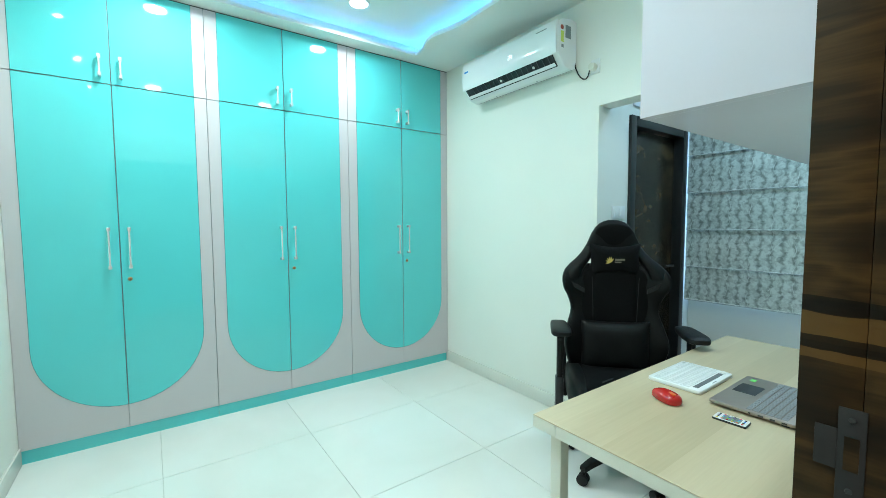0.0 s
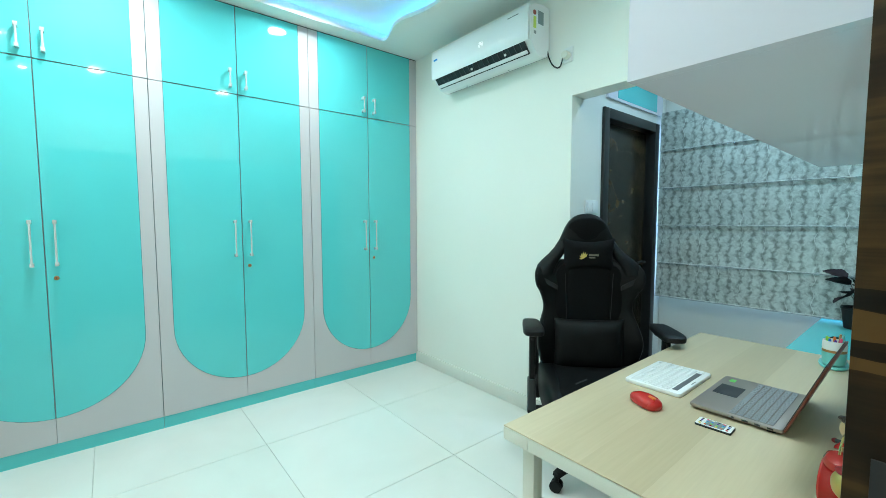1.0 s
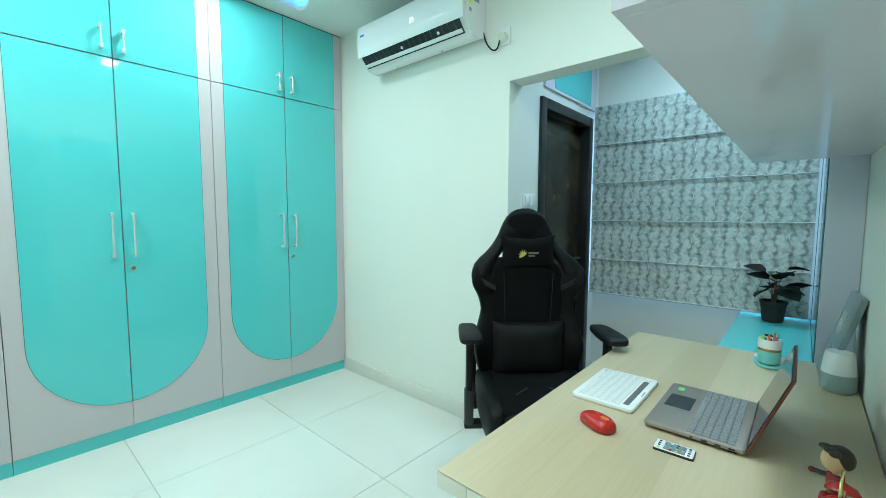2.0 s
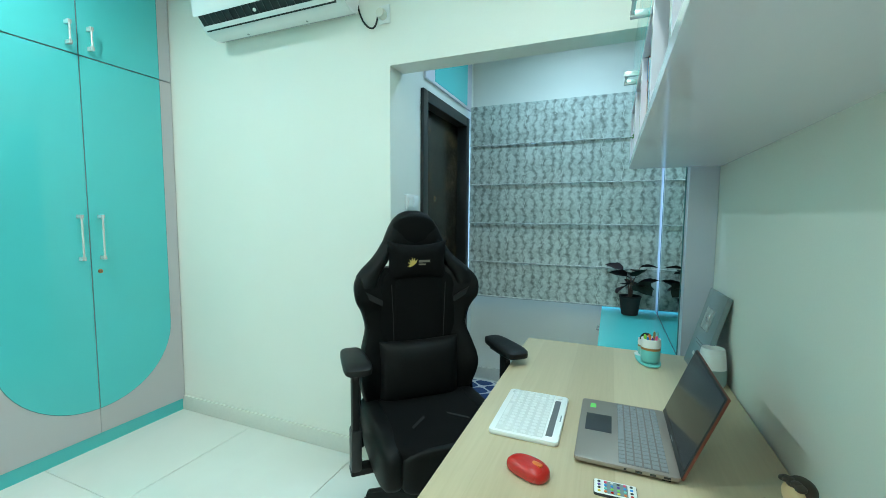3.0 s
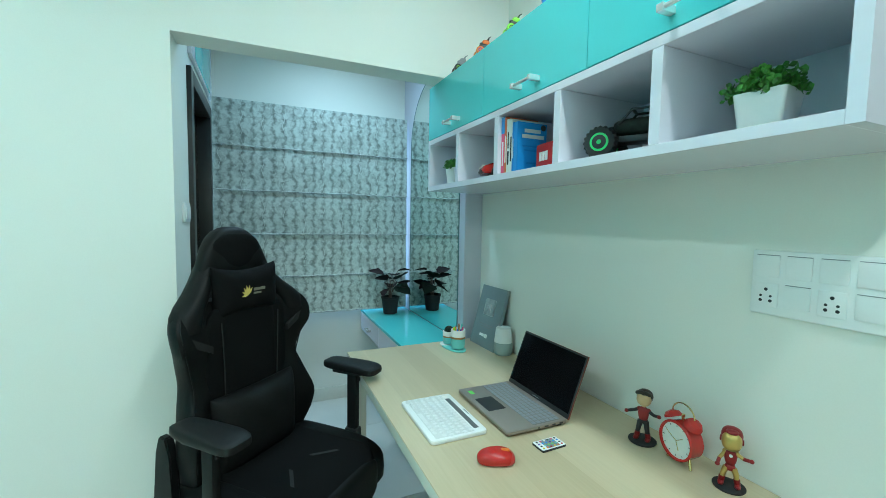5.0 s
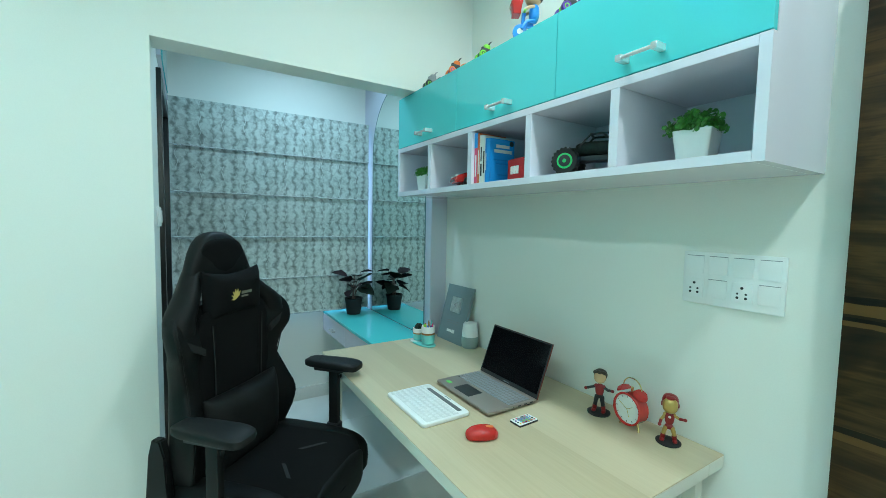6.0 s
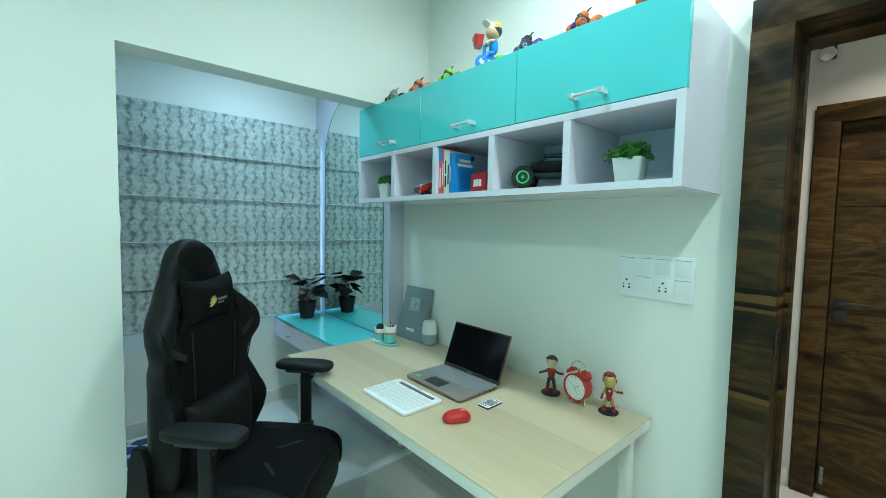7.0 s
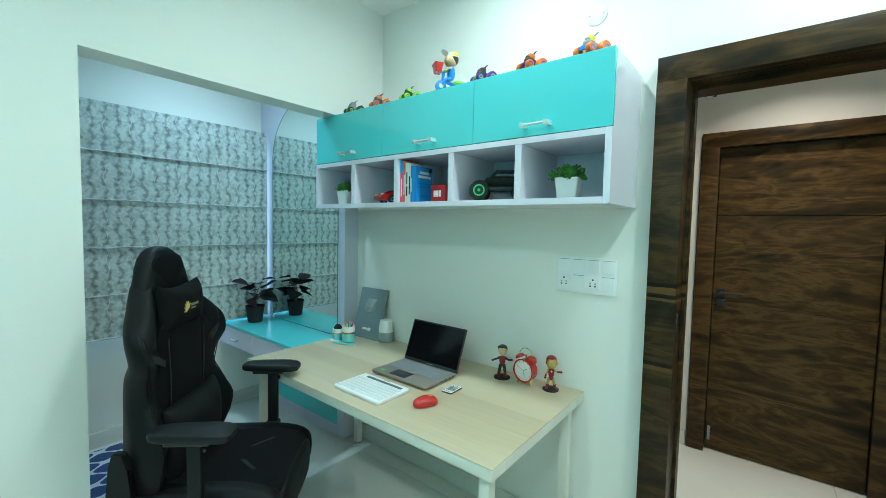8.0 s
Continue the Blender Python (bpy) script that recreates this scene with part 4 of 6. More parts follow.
# ---- air conditioner ----
def air_conditioner():
    y0, y1 = 1.915, 2.885
    t = thing("air_conditioner", pose(0, -0.008, -0.022), "white split air conditioner mounted high on the wall, its flap open", "air conditioner")
    body = [(XE - 0.001, 2.445), (XE - 0.001, 2.735), (XE - 0.06, 2.742), (2.345, 2.725), (2.30, 2.70), (2.292, 2.66), (2.297, 2.505), (2.345, 2.448), (2.37, 2.425), (2.43, 2.414), (XE - 0.02, 2.424)]
    part("body", slab([(y, z) for y, z in body], "y", y0, y1, 0.004), M["ac_white"], t)
    front = [(2.2935, 2.712), (2.284, 2.69), (2.276, 2.64), (2.274, 2.56), (2.279, 2.50), (2.285, 2.492), (2.292, 2.50), (2.2915, 2.66), (2.299, 2.704)]
    part("front_panel", slab(front, "y", y0 + 0.002, y1 - 0.002, 0.0015), M["ac_white"], t, "glossy white front panel")
    out = [(2.294, 2.4985), (2.352, 2.434), (2.358, 2.438), (2.300, 2.503)]
    vent = part("air_outlet", slab([(x - 0.004, z - 0.002) for x, z in out], "y", y0 + 0.045, y1 - 0.03), M["dark_plastic"], t, "black air outlet")
    for i in range(18):
        y = y0 + 0.08 + i * (y1 - y0 - 0.15) / 17
        part("fin", slab([(2.291, 2.493), (2.335, 2.443), (2.331, 2.440), (2.286, 2.490)], "y", y, y + 0.002), M["fin"], vent)
    part("louvre", slab([(2.316, 2.447), (2.333, 2.432), (2.336, 2.436), (2.319, 2.451)], "y", y0 + 0.045, y1 - 0.03), M["ac_white"], t)
    for y in (2.13, 2.45):
        part("louvre_clip", box(2.300, 2.312, y - 0.006, y + 0.006, 2.460, 2.474, 0.001), M["white_plastic"], t)
    for y in (2.2, 2.62):
        part("screw_cap", lathe([(0.006, 0), (0.006, 0.003)], (2.42, y, 2.412), 12), M["grey_plastic"], t)
    side = y0 - 0.0012
    part("rating_label", boxes((2.325, 2.352, side, y0 + 0.001, 2.575, 2.645)), M["label_yellow"], t, "yellow-green energy label")
    part("rating_star", lathe([(0.015, 0), (0.015, 0.0012)], (2.335, y0 - 0.0002, 2.668), 20, turned(90, "X")), M["orange_red"], t)
    part("maker_label", box(2.37, 2.425, side, y0 + 0.001, 2.61, 2.69), M["plaque"], t)
    part("small_label", box(2.33, 2.352, side, y0 + 0.001, 2.54, 2.56), M["grey_plastic"], t)
    part("badge", box(2.2745, 2.277, y1 - 0.075, y1 - 0.03, 2.628, 2.642), M["blue"], t, "small blue badge")
    part("model_mark", box(2.275, 2.2775, y0 + 0.08, y0 + 0.17, 2.668, 2.673), M["grey_plastic"], t)
    digits = bmesh.new()
    strokes = {"2": "abged", "4": "fgbc"}
    spots = {"a": (0, 2, 1, 2), "b": (1, 1, 1, 2), "c": (1, 0, 1, 1), "d": (0, 0, 1, 0), "e": (0, 0, 0, 1), "f": (0, 1, 0, 2), "g": (0, 1, 1, 1)}
    for k, figure in enumerate("24"):
        for stroke in strokes[figure]:
            u0, v0, u1, v1 = spots[stroke]
            ya, yb = 2.345 - 0.020 * k - 0.012 * u0, 2.345 - 0.020 * k - 0.012 * u1
            za, zb = 2.578 + 0.014 * v0, 2.578 + 0.014 * v1
            add_box(digits, 2.2725, 2.2745, min(ya, yb) - 0.0008, max(ya, yb) + 0.0008, za - 0.0008, zb + 0.0008)
    part("display_digits", digits, M["digits"], t, "lit white display reading 24")
    return t


air_conditioner()
sk = thing("ac_socket", pose(XE, 0, 0), "white wall socket with a cream plug beside the air conditioner", "socket")
part("plate", box(-0.009, -0.0005, 1.727, 1.79, 2.335, 2.425, 0.003), M["white_plastic"], sk)
plug = part("plug", lathe([(0.024, 0), (0.026, 0.02), (0.022, 0.036)], (-0.009, 1.764, 2.375), 18, turned(-90, "Y")), M["cream"], sk, "round cream plug top")
cable = thing("power_cable", pose(0, 0, 0), "black power cable hanging in a loop from the air conditioner", "cable")
pts = []
for i in range(15):
    f = i / 14
    pts.append((XE - 0.012 - 0.018 * f, 1.918 - 0.135 * f + 0.02 * math.sin(math.pi * 2 * f) * 0.5, 2.47 - 0.20 * math.sin(math.pi * 0.62 * f) ** 1.2 + 0.08 * f * f))
pts.append((XE - 0.034, 1.766, 2.357))
part("wire", tube(pts, 0.0045, 8), M["rubber"], cable)


# ---- gaming chair ----
def gaming_chair():
    """Built facing +x, the seat's middle over the origin."""
    t = thing("gaming_chair", pose(2.164, 1.355, 0, 0, 0, 223.5), "black leather and fabric gaming chair with head and lumbar cushions", "chair")
    # wheeled base
    base = part("base", lathe([(0.045, 0.085), (0.05, 0.10), (0.05, 0.13), (0.034, 0.145)], (-0.03, 0.02, 0), 24), M["chair_plastic"], t)
    for k in range(5):
        a = radians(22 + 72 * k)
        d = Vector((math.cos(a), math.sin(a), 0))
        o = Vector((-0.03, 0.02, 0))
        n = Vector((-d.y, d.x, 0))
        rings = []
        for f, w, z, h in ((0.04, 0.030, 0.118, 0.024), (0.15, 0.027, 0.112, 0.02), (0.25, 0.023, 0.098, 0.016), (0.30, 0.02, 0.086, 0.013)):
            c = o + d * f
            rings.append([c + n * w + Vector((0, 0, z - h)), c + n * w * 0.8 + Vector((0, 0, z + h * 0.7)), c + Vector((0, 0, z + h)), c - n * w * 0.8 + Vector((0, 0, z + h * 0.7)), c - n * w + Vector((0, 0, z - h))])
        leg = part("leg", add_rings(bmesh.new(), rings), M["chair_plastic"], base)
        c = o + d * 0.295
        w = bmesh.new()
        turn = Matrix.Rotation(a + math.pi / 2 + 0.5 * k, 3, "Z") @ turned(90, "Y")
        for s in (-0.016, 0.016):
            add_lathe(w, [(0.018, -0.009), (0.029, -0.008), (0.030, 0.0), (0.029, 0.008), (0.018, 0.009)], c + turn @ Vector((0, 0, s)) + Vector((0, 0, 0.030)), 18, 0, True, turn)
        add_tube(w, [c + Vector((0, 0, 0.03)), c + Vector((0, 0, 0.08))], 0.012, 10)
        part("caster", w, M["chair_plastic"], t)
    part("gas_lift", lathe([(0.03, 0.14), (0.03, 0.26), (0.02, 0.262), (0.02, 0.37)], (-0.03, 0.02, 0), 20), M["dark_plastic"], t)
    part("tilt_box", box(-0.13, 0.09, -0.09, 0.11, 0.345, 0.39, 0.01), M["chair_plastic"], t)
    # seat: cushion, raised side rolls and front lip
    def seat_bend(p):
        z = p.z
        if p.z > 0:
            z += 0.022 * min(1, (abs(p.y) / 0.25)) ** 3 - 0.004 * max(0, p.x / 0.29) ** 3
        taper = 1.0 - 0.10 * max(0, p.x / 0.29) ** 2
        return Vector((p.x, p.y * taper, z))
    part("seat", blob((0.012, 0, 0.458), (0.282, 0.255, 0.09), (0.42, 0.42), (48, 18), seat_bend), M["fabric"], t, "black fabric seat")
    for s in (-1, 1):
        part("seat_bolster", blob((0.012, s * 0.222, 0.458), (0.272, 0.052, 0.098), (0.6, 0.55), (36, 14), lambda p: Vector((p.x, p.y, p.z - 0.006 * max(0, p.x / 0.28) ** 3))), M["leather"], t, "black leather side roll")
    part("seat_front", blob((0.262, 0, 0.445), (0.032, 0.20, 0.085), (0.5, 0.5), (30, 12)), M["leather"], t)
    # back: closed loops stacked up, with the side wings bent forward
    def loop(z, w, d, x, wing):
        ring = []
        for i in range(40):
            a = 2 * math.pi * i / 40
            c, s = math.cos(a), math.sin(a)
            px = d * math.copysign(abs(c) ** 0.55, c)
            py = w * math.copysign(abs(s) ** 0.55, s)
            px += wing * (abs(py) / w) ** 2.2 * (0.76 if c > -0.2 else 0.68)
            ring.append((x + px, py, z))
        return ring
    lower = [(0.40, 0.10, 0.03, -0.212, 0.0), (0.43, 0.19, 0.055, -0.235, 0.02), (0.52, 0.242, 0.072, -0.250, 0.10), (0.62, 0.274, 0.078, -0.254, 0.155), (0.70, 0.280, 0.078, -0.252, 0.168), (0.78, 0.262, 0.070, -0.254, 0.130), (0.86, 0.240, 0.064, -0.252, 0.085), (0.94, 0.260, 0.057, -0.245, 0.092), (0.99, 0.286, 0.049, -0.232, 0.112), (1.03, 0.294, 0.048, -0.235, 0.115), (1.065, 0.293, 0.046, -0.24, 0.108), (1.095, 0.280, 0.043, -0.243, 0.09), (1.115, 0.262, 0.038, -0.245, 0.07), (1.13, 0.235, 0.03, -0.246, 0.05)]
    smooth_rows = []
    for i in range(len(lower) - 1):
        p0, p1, p2, p3 = lower[max(i - 1, 0)], lower[i], lower[i + 1], lower[min(i + 2, len(lower) - 1)]
        for f in (0.0, 1 / 3, 2 / 3):
            smooth_rows.append([0.5 * (2 * b + (c - a) * f + (2 * a - 5 * b + 4 * c - d) * f * f + (3 * b - a - 3 * c + d) * f ** 3) for a, b, c, d in zip(p0, p1, p2, p3)])
    smooth_rows.append(lower[-1])
    part("backrest", add_rings(bmesh.new(), [loop(*r) for r in smooth_rows]), M["leather"], t, "black leather backrest with side wings")
    head = [(1.19, 0.09, 0.02, -0.246, 0.0), (1.20, 0.155, 0.034, -0.247, 0.012), (1.24, 0.150, 0.04, -0.249, 0.012), (1.28, 0.133, 0.042, -0.252, 0.01), (1.315, 0.118, 0.042, -0.255, 0.01), (1.347, 0.098, 0.038, -0.257, 0.006), (1.372, 0.072, 0.03, -0.258, 0.0), (1.385, 0.046, 0.02, -0.259, 0.0), (1.391, 0.02, 0.01, -0.259, 0.0)]
    hr = part("headrest", add_rings(bmesh.new(), [loop(*r) for r in head]), M["leather"], t)
    part("head_pad", blob((-0.221, 0, 1.285), (0.013, 0.108, 0.082), (0.75, 0.75), (28, 14)), M["fabric"], hr, "black fabric pad")
    for s in (-1, 1):
        rings = []
        for z, y, w, d, x in ((1.05, 0.238, 0.050, 0.040, -0.178), (1.10, 0.226, 0.053, 0.044, -0.188), (1.13, 0.202, 0.050, 0.046, -0.202), (1.165, 0.168, 0.042, 0.045, -0.220), (1.20, 0.140, 0.038, 0.043, -0.235), (1.24, 0.116, 0.036, 0.040, -0.245), (1.28, 0.092, 0.034, 0.036, -0.250)):
            rings.append([(x + d * math.cos(a), s * (y + w * math.sin(a)), z) for a in (2 * math.pi * i / 20 for i in range(20))])
        part("shoulder", add_rings(bmesh.new(), rings), M["leather"], t)
    for s in (-1, 1):
        part("back_insert", blob((-0.172, s * 0.0, 0.88), (0.018, 0.185, 0.24), (0.5, 0.4), (28, 14)) if s < 0 else blob((-0.168, 0, 0.93), (0.02, 0.12, 0.19), (0.5, 0.4), (28, 14)), M["fabric"], t, "black fabric insert")
        part("stripe", tube([(-0.150, s * 0.118, 0.78), (-0.147, s * 0.122, 0.92), (-0.150, s * 0.128, 1.06)], 0.0022, 6), M["grey_thread"], t)
        pip = [(x + d * 0.59 + wing * 0.69, s * w * 0.957, z) for z, w, d, x, wing in lower[2:-1]]
        part("piping", tube(pip, 0.0024, 6), M["leather"], t)
        part("accent", slab([(s * 0.17, 0.968), (s * 0.245, 1.008), (s * 0.245, 1.036), (s * 0.17, 0.992)], "x", -0.152, -0.138), M["carbon"], t, "dark grey carbon-look accent")
        part("seat_accent", slab([(0.07, s * 0.05), (0.088, s * 0.05), (0.158, s * 0.12), (0.14, s * 0.12)], "z", 0.545, 0.5495), M["carbon"], t, "dark grey chevron on the seat")
    # cushions
    part("lumbar_cushion", stuffed_pad((-0.140, 0, 0.668), 0.186, 0.142, 0.066, 0.06), M["soft_leather"], t, "black lumbar cushion")
    cushion = part("head_cushion", stuffed_pad((-0.184, 0, 1.158), 0.142, 0.096, 0.052, 0.22), M["fabric"], t, "black neck cushion with a gold emblem")
    for k in range(6):
        a = radians(-8 + 36 * k * 0.8)
        c = Vector((-0.1312, -0.034, 1.146))
        tip = c + Vector((0, -math.cos(a) * 0.027, math.sin(a) * 0.034 + 0.002))
        mid = (c + tip) / 2
        n = Vector((0, math.sin(a), math.cos(a))) * 0.0048
        part("emblem_leaf", add_rings(bmesh.new(), [[Vector((x, 0, 0)) + p for p in (c, mid + n, tip, mid - n)] for x in (-0.012, 0.0025)]), M["gold"], cushion, "gold leaf mark")
    part("emblem_bar", box(-0.146, -0.1285, -0.008, 0.045, 1.158, 1.169, 0.001), M["emblem_grey"], cushion)
    part("emblem_bar", box(-0.146, -0.1285, -0.008, 0.026, 1.146, 1.153, 0.001), M["emblem_grey"], cushion)
    # arms and hinge covers
    for s in (-1, 1):
        ax = 0.02 * s
        def pad_bend(p):
            return Vector((p.x, p.y * (1 + 0.12 * p.x / 0.13), p.z - 0.006 * max(0, p.x / 0.13) ** 3))
        pad = part("armrest", blob((0.05 + ax, s * 0.322, 0.80), (0.132, 0.05, 0.019), (0.45, 0.45), (40, 12), pad_bend), M["chair_plastic"], t, "black padded armrest")
        part("pad_plate", box(-0.03 + ax, 0.11 + ax, s * 0.322 - 0.03, s * 0.322 + 0.03, 0.768, 0.785, 0.004), M["dark_plastic"], pad)
        post = part("arm_post", box(0.034 + ax, 0.080 + ax, s * 0.322 - 0.015, s * 0.322 + 0.015, 0.50, 0.77, 0.008), M["chair_plastic"], t)
        part("sleeve", box(0.026 + ax, 0.088 + ax, s * 0.322 - 0.021, s * 0.322 + 0.021, 0.36, 0.53, 0.01), M["dark_plastic"], post)
        part("button", box(0.081 + ax, 0.089 + ax, s * 0.322 - 0.008, s * 0.322 + 0.008, 0.735, 0.752, 0.003), M["rubber"], post)
        y0, y1 = sorted((s * 0.08, s * 0.344))
        part("arm_bracket", box(0.028 + ax, 0.086 + ax, y0, y1, 0.345, 0.372, 0.006), M["chair_plastic"], t)
        prof = [(-0.285, 0.36), (-0.10, 0.36), (-0.11, 0.43), (-0.185, 0.47), (-0.192, 0.66), (-0.212, 0.715), (-0.246, 0.715), (-0.262, 0.66), (-0.268, 0.50), (-0.292, 0.44)]
        y0, y1 = sorted((s * 0.262, s * 0.292))
        part("hinge_cover", slab(prof, "y", y0, y1, 0.005), M["chair_plastic"], t, "black plastic recliner cover")
    part("recline_lever", tube([(-0.10, -0.295, 0.42), (-0.04, -0.30, 0.425), (0.0, -0.30, 0.445)], [0.007, 0.007, 0.01]), M["chair_plastic"], t)
    return t


gaming_chair()

# ---- on the desk ----
def keyboard():
    t = thing("tablet_keyboard", pose(1.8475, 0.866, DZ), "white wireless keyboard with a grey tablet slot on the desk", "keyboard")
    part("body", tablet(0.1495, 0.0975, 0.014, 0.0, 0.015, 0.004), M["white_plastic"], t)
    part("slot", box(-0.125, 0.105, -0.078, -0.06, 0.0145, 0.0156, 0.0004), M["slot_grey"], t, "grey tablet slot")
    part("dial", lathe([(0.012, 0.0148), (0.012, 0.018), (0.009, 0.019)], (0.128, -0.068, 0), 20), M["white_ceramic"], t)
    part("logo_bar", box(-0.03, 0.01, -0.091, -0.087, 0.0148, 0.0153), M["grey_plastic"], t)
    part("key_bed", box(-0.14, 0.14, -0.054, 0.079, 0.0146, 0.0152, 0.0003), M["key_bed"], t, "pale grey key bed")
    key = mesh_of("key", lathe([(0.0076, 0.0), (0.0076, 0.0016), (0.006, 0.0024)], seg=12), M["key_white"])
    for r in range(6):
        n = 15 if r < 5 else 10
        for c in range(n):
            x = 0.135 - 0.27 * (c + 0.5 * (r % 2) * 0.6) / 14.4 if r < 5 else 0.135 - 0.27 * (c + (3 if c > 4 else 0)) / 13.5
            k = new("key", key)
            k.parent = t
            k.location = (x, -0.045 + 0.0228 * r, 0.0146)
            if r == 5:
                k.scale = (1.15, 0.95, 1)
    part("space_bar", box(-0.05, 0.03, 0.0625, 0.0765, 0.0146, 0.0168, 0.0008), M["key_white"], t)


def laptop():
    t = thing("laptop", pose(1.828, 0.607, DZ), "open silver laptop with a black screen on the desk", "laptop")
    base = part("base", tablet(0.179, 0.118, 0.01, 0.0075, 0.019, 0.003), M["silver"], t)
    part("touchpad", box(-0.03, 0.075, 0.030, 0.100, 0.0188, 0.0196, 0.0003), M["dark_plastic"], base, "dark grey touchpad")
    part("sticker", box(0.118, 0.146, 0.075, 0.092, 0.019, 0.0196), M["label_green"], base, "small green sticker")
    part("key_well", box(-0.168, 0.168, -0.095, 0.014, 0.0186, 0.0193), M["key_well"], base)
    key = mesh_of("key", box(-0.0074, 0.0074, -0.0072, 0.0072, 0, 0.0018, 0.0006, 1), M["key_grey"])
    for r in range(6):
        for c in range(18):
            if r == 5 and 5 < c < 11:
                continue
            k = new("key", key)
            k.parent = base
            k.location = (0.157 - c * 0.01845, -0.087 + r * 0.0186, 0.0190)
    part("space_key", box(-0.04, 0.055, -0.0012, 0.013, 0.019, 0.0208, 0.0006, 1), M["key_grey"], base)
    for x, w in ((-0.06, 0.014), (-0.03, 0.013), (0.0, 0.015), (0.03, 0.006)):
        part("port", box(-0.1796, -0.1785, x - w / 2 - 0.03, x + w / 2 - 0.03, 0.0105, 0.0155), M["dark_plastic"], base)
    for x in (-0.15, 0.15):
        part("foot", box(x - 0.02, x + 0.02, -0.1, -0.08, 0.0, 0.008, 0.001), M["rubber"], base)
    # lid leans back from the hinge line
    lean = Matrix.Translation((0, -0.118, 0.016)) @ Matrix.Rotation(radians(21), 4, "X")
    lid = part("lid", box(-0.180, 0.180, -0.006, 0.0, 0.0, 0.222, 0.002), M["dark_copper"], t, "screen lid with a copper red back")
    lid.matrix_local = lean
    part("bezel", box(-0.1785, 0.1785, 0.0002, 0.0016, 0.002, 0.2205, 0.0005), M["dark_plastic"], lid)
    part("screen", box(-0.173, 0.173, 0.0012, 0.0022, 0.018, 0.215), M["screen"], lid, "switched-off black screen")
    part("logo_bar", box(-0.018, 0.018, 0.0015, 0.002, 0.007, 0.010), M["grey_plastic"], lid)


def mouse():
    t = thing("computer_mouse", pose(1.560, 0.824, DZ, 0, 0, -20) @ Matrix.Scale(0.97, 4), "small glossy red wireless mouse on the desk", "mouse")
    def shape(p):
        return Vector((p.x * (1 - 0.12 * p.y / 0.05), p.y, max(p.z, -0.012) + 0.003 * (1 - (p.y / 0.05) ** 2)))
    part("shell", blob((0, 0, 0.0125), (0.034, 0.056, 0.023), (0.8, 0.8), (30, 18), shape), M["red"], t)
    part("wheel", lathe([(0.006, -0.003), (0.007, 0), (0.006, 0.003)], (0, -0.028, 0.030), 16, turned(90, "Y")), M["rubber"], t)
    part("button_trim", blob((0, -0.020, 0.0345), (0.0075, 0.020, 0.0035), (0.5, 0.5), (18, 8)), M["orange"], t, "orange button strip")


def remote():
    t = thing("remote_control", pose(1.570, 0.629, DZ, 0, 0, 2), "thin white remote control with coloured buttons on the desk", "remote")
    part("body", tablet(0.0265, 0.0455, 0.005, 0.0, 0.0065, 0.0015), M["dark_plastic"], t)
    part("face", tablet(0.0252, 0.0442, 0.0045, 0.006, 0.0075, 0.0004), M["white_plastic"], t)
    part("button_panel", box(-0.0215, 0.0215, -0.026, 0.022, 0.0072, 0.0079, 0.0003), M["plaque"], t)
    tones = [M["red"], M["lime"], M["blue"], M["paper"], M["orange"], M["teal_ceramic"], M["sky_blue"], M["pink"], M["yellow"], M["label_green"], M["purple"], M["dark_plastic"]]
    n = 0
    for r in range(6):
        for c in range(4):
            tone = M["dark_plastic"] if r in (0, 5) and c % 2 else tones[n % 12]
            part("button", lathe([(0.0034, 0.0074), (0.0034, 0.0086), (0.0026, 0.009)], (-0.017 + c * 0.0113, -0.034 + r * 0.0136, 0), 10), tone, t)
            n += 1


keyboard(), laptop(), mouse(), remote()

tray = thing("desk_tray", pose(2.537, 0.493, DZ, 0, 0, 8), "oval teal and white tray carrying two pots on the desk", "tray")
part("plate", blob((0, 0, 0.006), (0.095, 0.047, 0.006), (0.9, 0.4), (36, 8)), M["teal_ceramic"], tray)
part("white_end", blob((0.055, 0, 0.0075), (0.042, 0.043, 0.006), (0.9, 0.4), (28, 8)), M["white_ceramic"], tray)


def pot(name, x, y, r, h, label, category):
    t = thing(name, pose(x, y, DZ + 0.013), label, category)
    part("cup", lathe([(r * 0.7, 0.0), (r * 0.9, h * 0.05), (r * 0.98, h * 0.25), (r, h * 0.55)], seg=32), M["teal_ceramic"], t)
    part("band", lathe([(r * 1.005, h * 0.55), (r * 1.012, h * 0.57), (r * 1.012, h * 0.63), (r, h * 0.65)], seg=32), M["copper"], t, "copper band")
    part("rim", lathe([(r, h * 0.65), (r * 1.02, h * 0.8), (r * 0.98, h), (r * 0.86, h), (r * 0.84, h * 0.7)], seg=32), M["white_ceramic"], t, "white glazed rim")
    return t


pens = pot("pen_pot", 2.492, 0.488, 0.038, 0.100, "teal and white ceramic pot holding coloured pens", "pen holder")
random.seed(4)
for k, tone in enumerate((M["orange"], M["yellow"], M["lime"], M["blue"], M["purple"], M["pink"], M["teal_ceramic"], M["copper"])):
    a = 2 * math.pi * k / 8
    b = Vector((0.014 * math.cos(a), 0.014 * math.sin(a), 0.02))
    e = b + Vector((0.011 * math.cos(a + 0.4), 0.011 * math.sin(a + 0.4), 0.098 + random.uniform(-0.012, 0.012)))
    part("pen", tube([b, b + (e - b) * 0.93, e], [0.0048, 0.0048, 0.0022], 8), tone, pens)
cact = pot("cactus_pot", 2.584, 0.498, 0.033, 0.070, "small teal and white pot with a round cactus", "plant pot")
